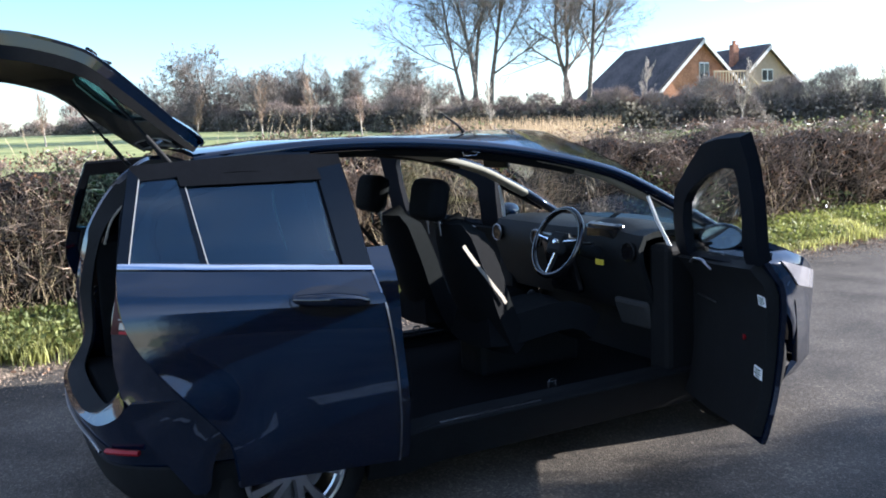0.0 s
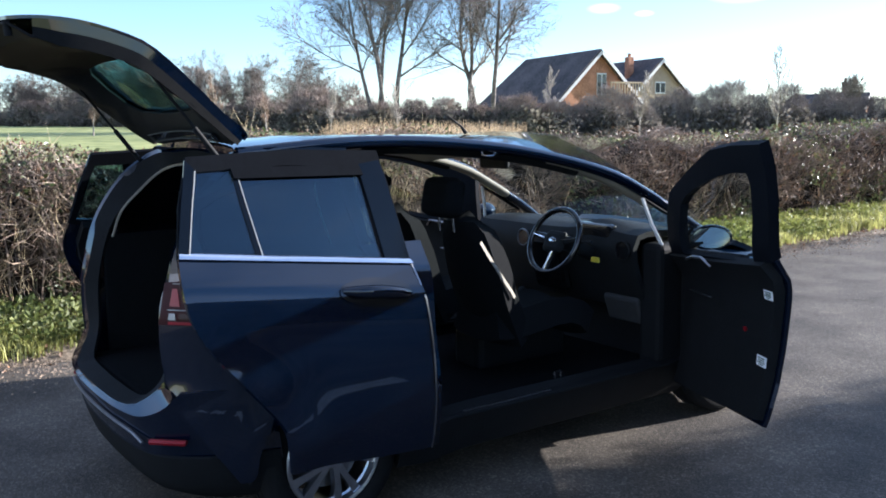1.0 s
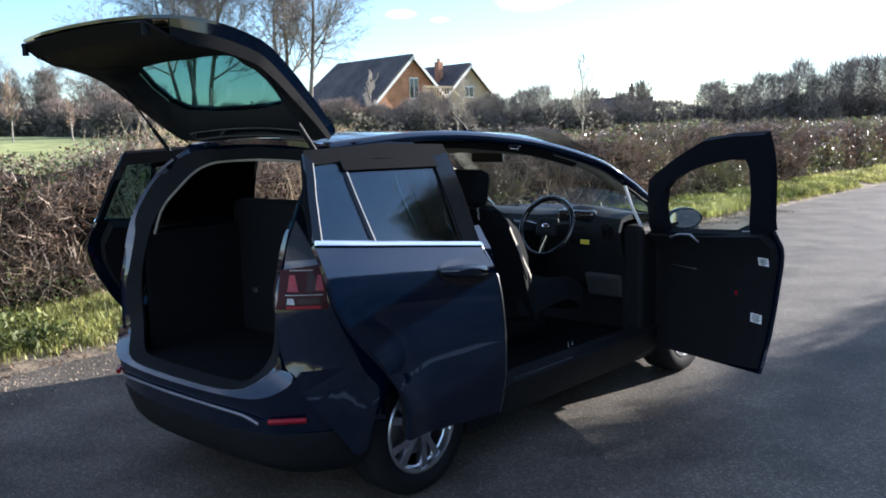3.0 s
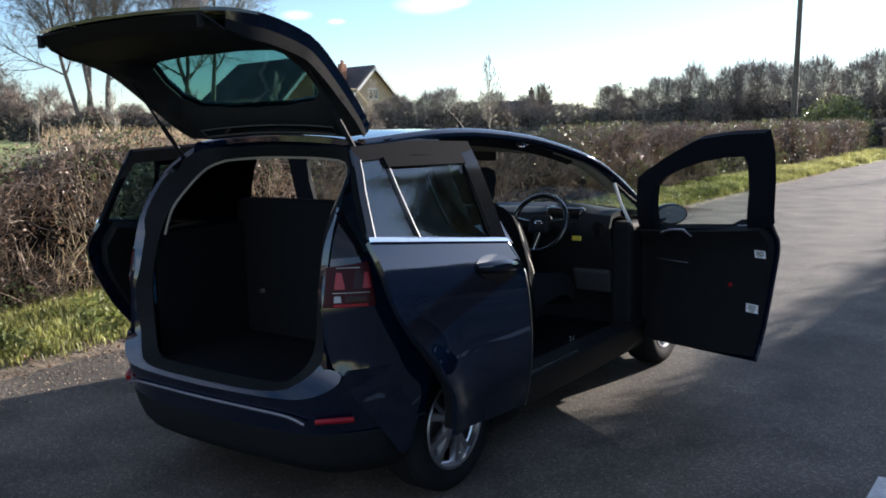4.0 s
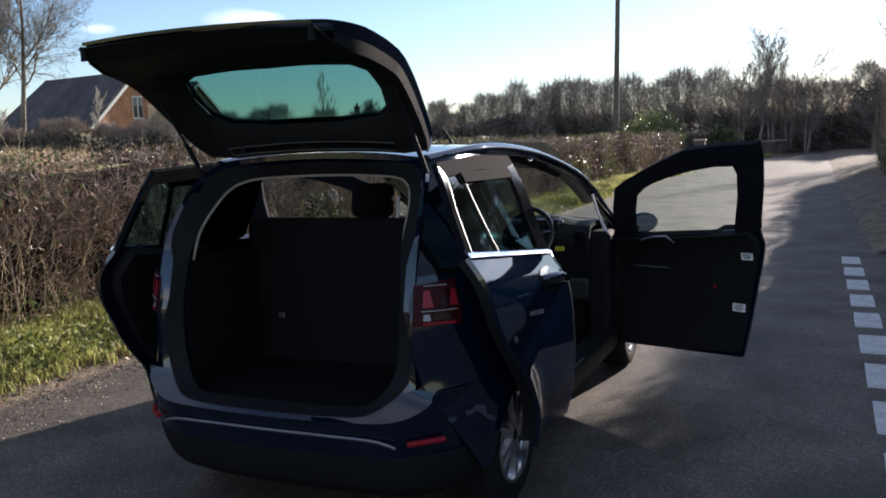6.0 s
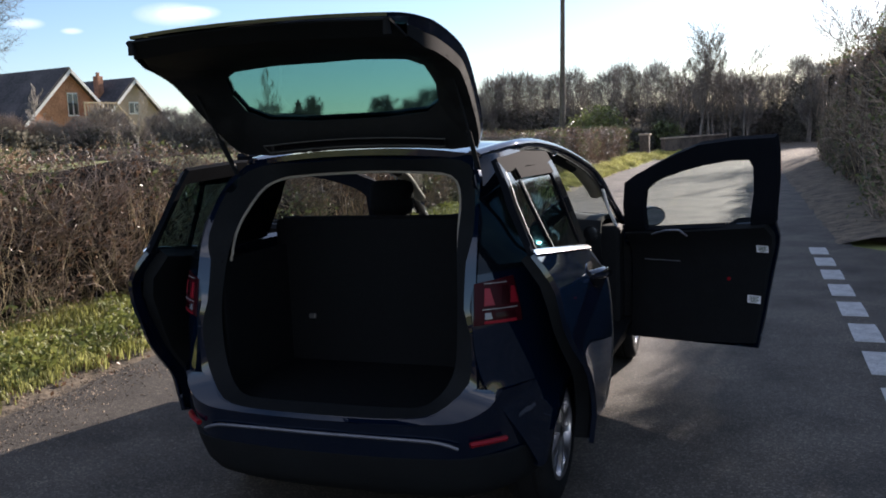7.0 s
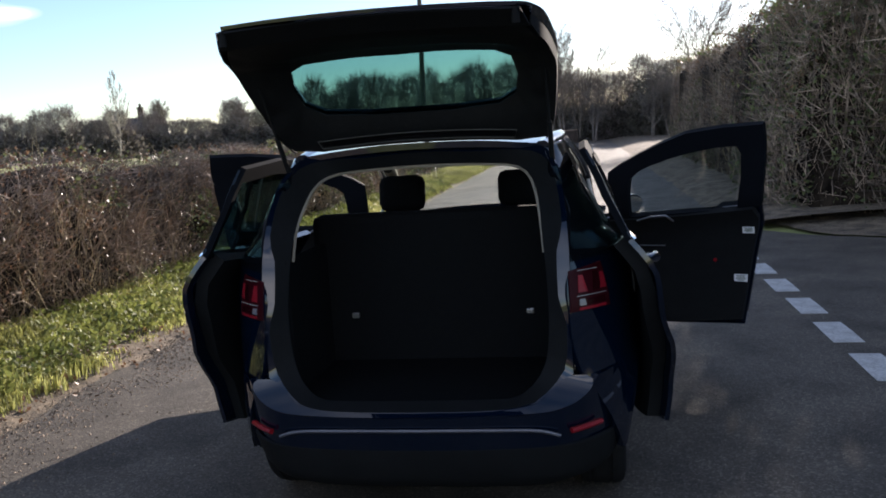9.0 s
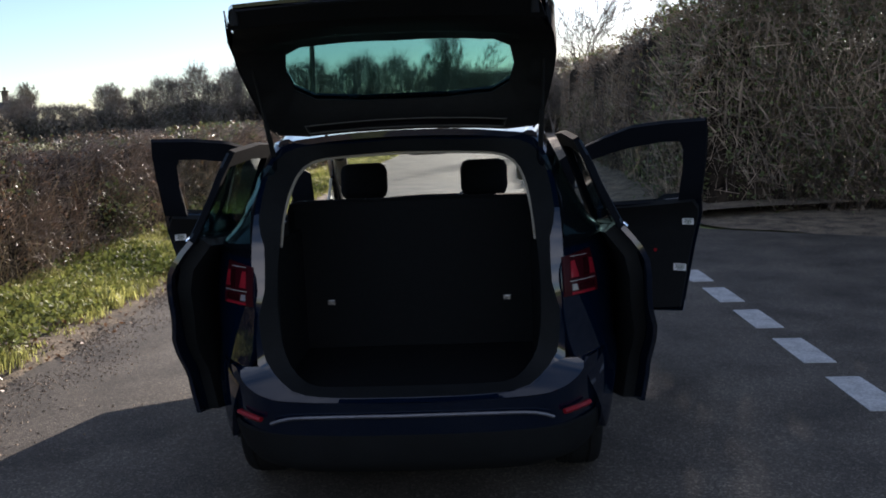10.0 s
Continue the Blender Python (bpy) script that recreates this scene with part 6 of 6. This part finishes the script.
stuff("hazy_undergrowth", lv, lf, HAZYSHRUB, "grey-green undergrowth below the lane's scrub, its colour paled for haze", "shrubs")


def shrub(x, y, w, h, material, label):
    """A leafy bush: many stems from its foot, with leaves towards their tips."""
    g = np.random.default_rng(int(abs(x * 31 + y * 17)))
    root = thing("shrub", label, "shrub")
    z = float(land(x)) - 0.05
    mound = cloud_of_twigs(g, (x, y, z), w, w * 0.8, h * 0.85, 900, 0.008)
    foot = np.column_stack([x + g.normal(0, w * 0.08, 40), y + g.normal(0, w * 0.08, 40), np.full(40, z), mound[:40, 3:6], np.full(40, 0.02), np.full(40, 0.006)])
    sv, sf = sticks(np.concatenate([mound, foot]))
    tagged(soup("branchwork", sv, sf, BARK, root), kind="stuff")
    c = np.repeat(mound[:, 3:6], 5, 0)
    lv, lf = leaves(g, c + g.normal(size=c.shape) * 0.12, 0.15)
    tagged(soup("foliage", lv, lf, material, root), kind="stuff")


shrub(-6.4, 42.6, 3.6, 2.9, GREENLEAF, "dark evergreen bush behind the gate pier")
shrub(-3.6, 50.5, 2.2, 1.9, GREENLEAF, "glossy green shrub behind the garden wall")
shrub(-5.2, 50.0, 2.4, 1.7, HAZYSHRUB, "grey-green shrub behind the garden wall")
shrub(-1.0, 58.5, 2.6, 1.3, HAZYSHRUB, "low grey-green bush at the end of the garden wall")
shrub(5.0, 58.0, 3.4, 4.6, SHRUB, "dark evergreen tree-like bush at the lane's end")
shrub(6.4, 57.0, 3.0, 4.4, SHRUB, "dark evergreen tree-like bush at the lane's end")

n = 5000
az, dist = rng.uniform(47, 60, n), rng.uniform(24, 44, n)
p = np.stack([EYE0[0] - np.sin(np.radians(az)) * dist, EYE0[1] + np.cos(np.radians(az)) * dist, np.full(n, 0.0)], 1)
p[:, 2] = land(p[:, 0]) - 0.05
keep = (dist > np.interp(az, [38, 62, 66, 84], [32, 33, 38, 41]))
p = p[keep]
n = len(p)
q = p + np.stack([rng.normal(0, 0.12, n), rng.normal(0, 0.12, n), rng.uniform(0.4, 1.25, n)], 1)
sv, sf = sticks(np.column_stack([p, q, np.full(n, 0.011), np.full(n, 0.004)]))
stuff("dry_grass", sv, sf, DRYGRASS, "tall straw-coloured dead grass beyond the hedge", "grass")


# ---- house ----
def slab(name, pts, thick, material, parent, label=""):
    p = [Vector(q) for q in pts]
    nrm = (p[1] - p[0]).cross(p[2] - p[0]).normalized()
    bm = bmesh.new()
    a, b = [bm.verts.new(q) for q in p], [bm.verts.new(q - nrm * thick) for q in p]
    bm.faces.new(a)
    bm.faces.new(b[::-1])
    for i in range(len(p)):
        j = (i + 1) % len(p)
        bm.faces.new((a[i], b[i], b[j], a[j]))
    bmesh.ops.recalc_face_normals(bm, faces=bm.faces[:])
    return part(name, bm, material, parent, label)


def wing(house, x, y, width, ridge, eave, length, wall_mat):
    """A gabled wing: its gable looks along +x, its ridge runs back."""
    w = width / 2
    slab("wall", [(x, y - w, 0), (x, y + w, 0), (x, y + w, eave), (x, y, ridge - 0.1), (x, y - w, eave)], 0.3, wall_mat, house)
    slab("wall", [(x, y - w, 0), (x, y - w, eave), (x - length, y - w, eave), (x - length, y - w, 0)], 0.3, wall_mat, house)
    slab("wall", [(x, y + w, 0), (x - length, y + w, 0), (x - length, y + w, eave), (x, y + w, eave)], 0.3, wall_mat, house)
    slope = (ridge - eave) / w
    for s in (-1, 1):
        e = w + 0.5
        r = slab("roof", [(x + 0.5, y, ridge), (x + 0.5, y + s * e, ridge - slope * e), (x - length, y + s * e, ridge - slope * e), (x - length + 1.6, y, ridge)], 0.15, ROOFTILE, house, "dark tiled pitched roof")
        slab("bargeboard", [(x + 0.52, y, ridge - 0.02), (x + 0.52, y + s * e, ridge - slope * e - 0.02), (x + 0.52, y + s * e, ridge - slope * e - 0.34), (x + 0.52, y, ridge - 0.36)], 0.06, WHITEWOOD, r, "white bargeboard")


hx, hy = -50.5, 51.9
house = thing("house", "brick chalet house with dark roofs and white bargeboards", "house", m=pose(hx, hy, 0, 0, 0, -8))
wing(house, 0, 0, 8.4, 8.15, 4.1, 13.0, BRICK)
wing(house, -1.6, 8.2, 7.4, 7.75, 4.3, 11.0, RENDERWALL)
bm = bmesh.new()
box(bm, (-4.2, 6.2, 6.0), (-3.6, 6.8, 8.05), 0.03)
box(bm, (-4.02, 6.38, 8.05), (-3.78, 6.62, 8.4), 0.03)
part("chimney", bm, BRICK, house, "brick chimney with a pot")
bm = bmesh.new()
box(bm, (0.0, 0.3, 4.15), (1.4, 3.6, 4.3))
b = part("balcony", bm, FENCEWOOD, house, "pale timber balcony")
for k in range(12):
    bm = bmesh.new()
    box(bm, (1.30, 0.3 + k * 0.29, 4.3), (1.36, 0.42 + k * 0.29, 5.35))
    part("baluster", bm, FENCEWOOD, b)
bm = bmesh.new()
box(bm, (1.28, 0.25, 5.32), (1.40, 3.65, 5.46))
part("handrail", bm, FENCEWOOD, b)
slab("stair_rail", [(1.35, 3.6, 5.4), (1.35, 6.2, 3.0), (1.35, 6.2, 2.8), (1.35, 3.6, 5.2)], 0.1, FENCEWOOD, b)
for x, y, z, w, h in ((0.02, 0.3, 4.35, 1.0, 1.9), (-1.58, 8.2, 4.6, 1.2, 1.1)):
    bm = bmesh.new()
    box(bm, (x, y - w / 2, z), (x + 0.06, y + w / 2, z + h))
    wdw = part("window", bm, WHITEWOOD, house, "white framed window")
    for s in (-1, 1):
        bm = bmesh.new()
        box(bm, (x + 0.06, y + s * w / 4 - w / 5, z + 0.12), (x + 0.075, y + s * w / 4 + w / 5, z + h - 0.12))
        part("pane", bm, DARKPANE, wdw)

far = thing("house", "low far house with a single chimney", "house", m=pose(*polar(28.3, 118), 0, 0, 0, 20))
wing(far, 0, 0, 7, 5.2, 3.0, 10, BRICK)
bm = bmesh.new()
box(bm, (-2.7, -0.35, 4.5), (-2.0, 0.35, 6.5), 0.05)
box(bm, (-2.8, -0.45, 6.5), (-1.9, 0.45, 6.65), 0.03)
box(bm, (-2.5, -0.15, 6.65), (-2.2, 0.15, 7.1), 0.03)
# the far chimney's silhouette tone is put into the darker brick
part("chimney", bm, DARKBRICK, far, "dark chimney stack with a pot")

# ---- pole and gate piers ----
pole = thing("telegraph_pole", "tall dark wooden telegraph pole leaning slightly", "pole", m=pose(-8.1, 41.3, 0))
bm = bmesh.new()
tube(bm, [(0, 0, -0.2), (0.10, 0, 4), (0.24, 0, 9.5)], [0.16, 0.14, 0.11], 10)
part("shaft", bm, POLEWOOD, pole)
pier = thing("gate_pier", "square brick gate pier with a pale cap", "pier", m=pose(-3.9, 42.5, 0))
bm = bmesh.new()
box(bm, (-0.25, -0.25, -0.1), (0.25, 0.25, 1.15), 0.02)
part("shaft", bm, DARKBRICK, pier)
bm = bmesh.new()
box(bm, (-0.31, -0.31, 1.15), (0.31, 0.31, 1.25), 0.02)
part("cap", bm, RENDERWALL, pier, "pale stone cap")
wall = thing("garden_wall", "low brick garden wall with a pale coping", "wall", m=pose(-3.4, 47.0, 0, 0, 0, -18))
bm = bmesh.new()
box(bm, (-0.12, 0, -0.1), (0.12, 10.0, 0.85), 0.01)
part("brickwork", bm, DARKBRICK, wall)
bm = bmesh.new()
box(bm, (-0.18, -0.03, 0.85), (0.18, 10.03, 0.93), 0.01)
part("coping", bm, RENDERWALL, wall)
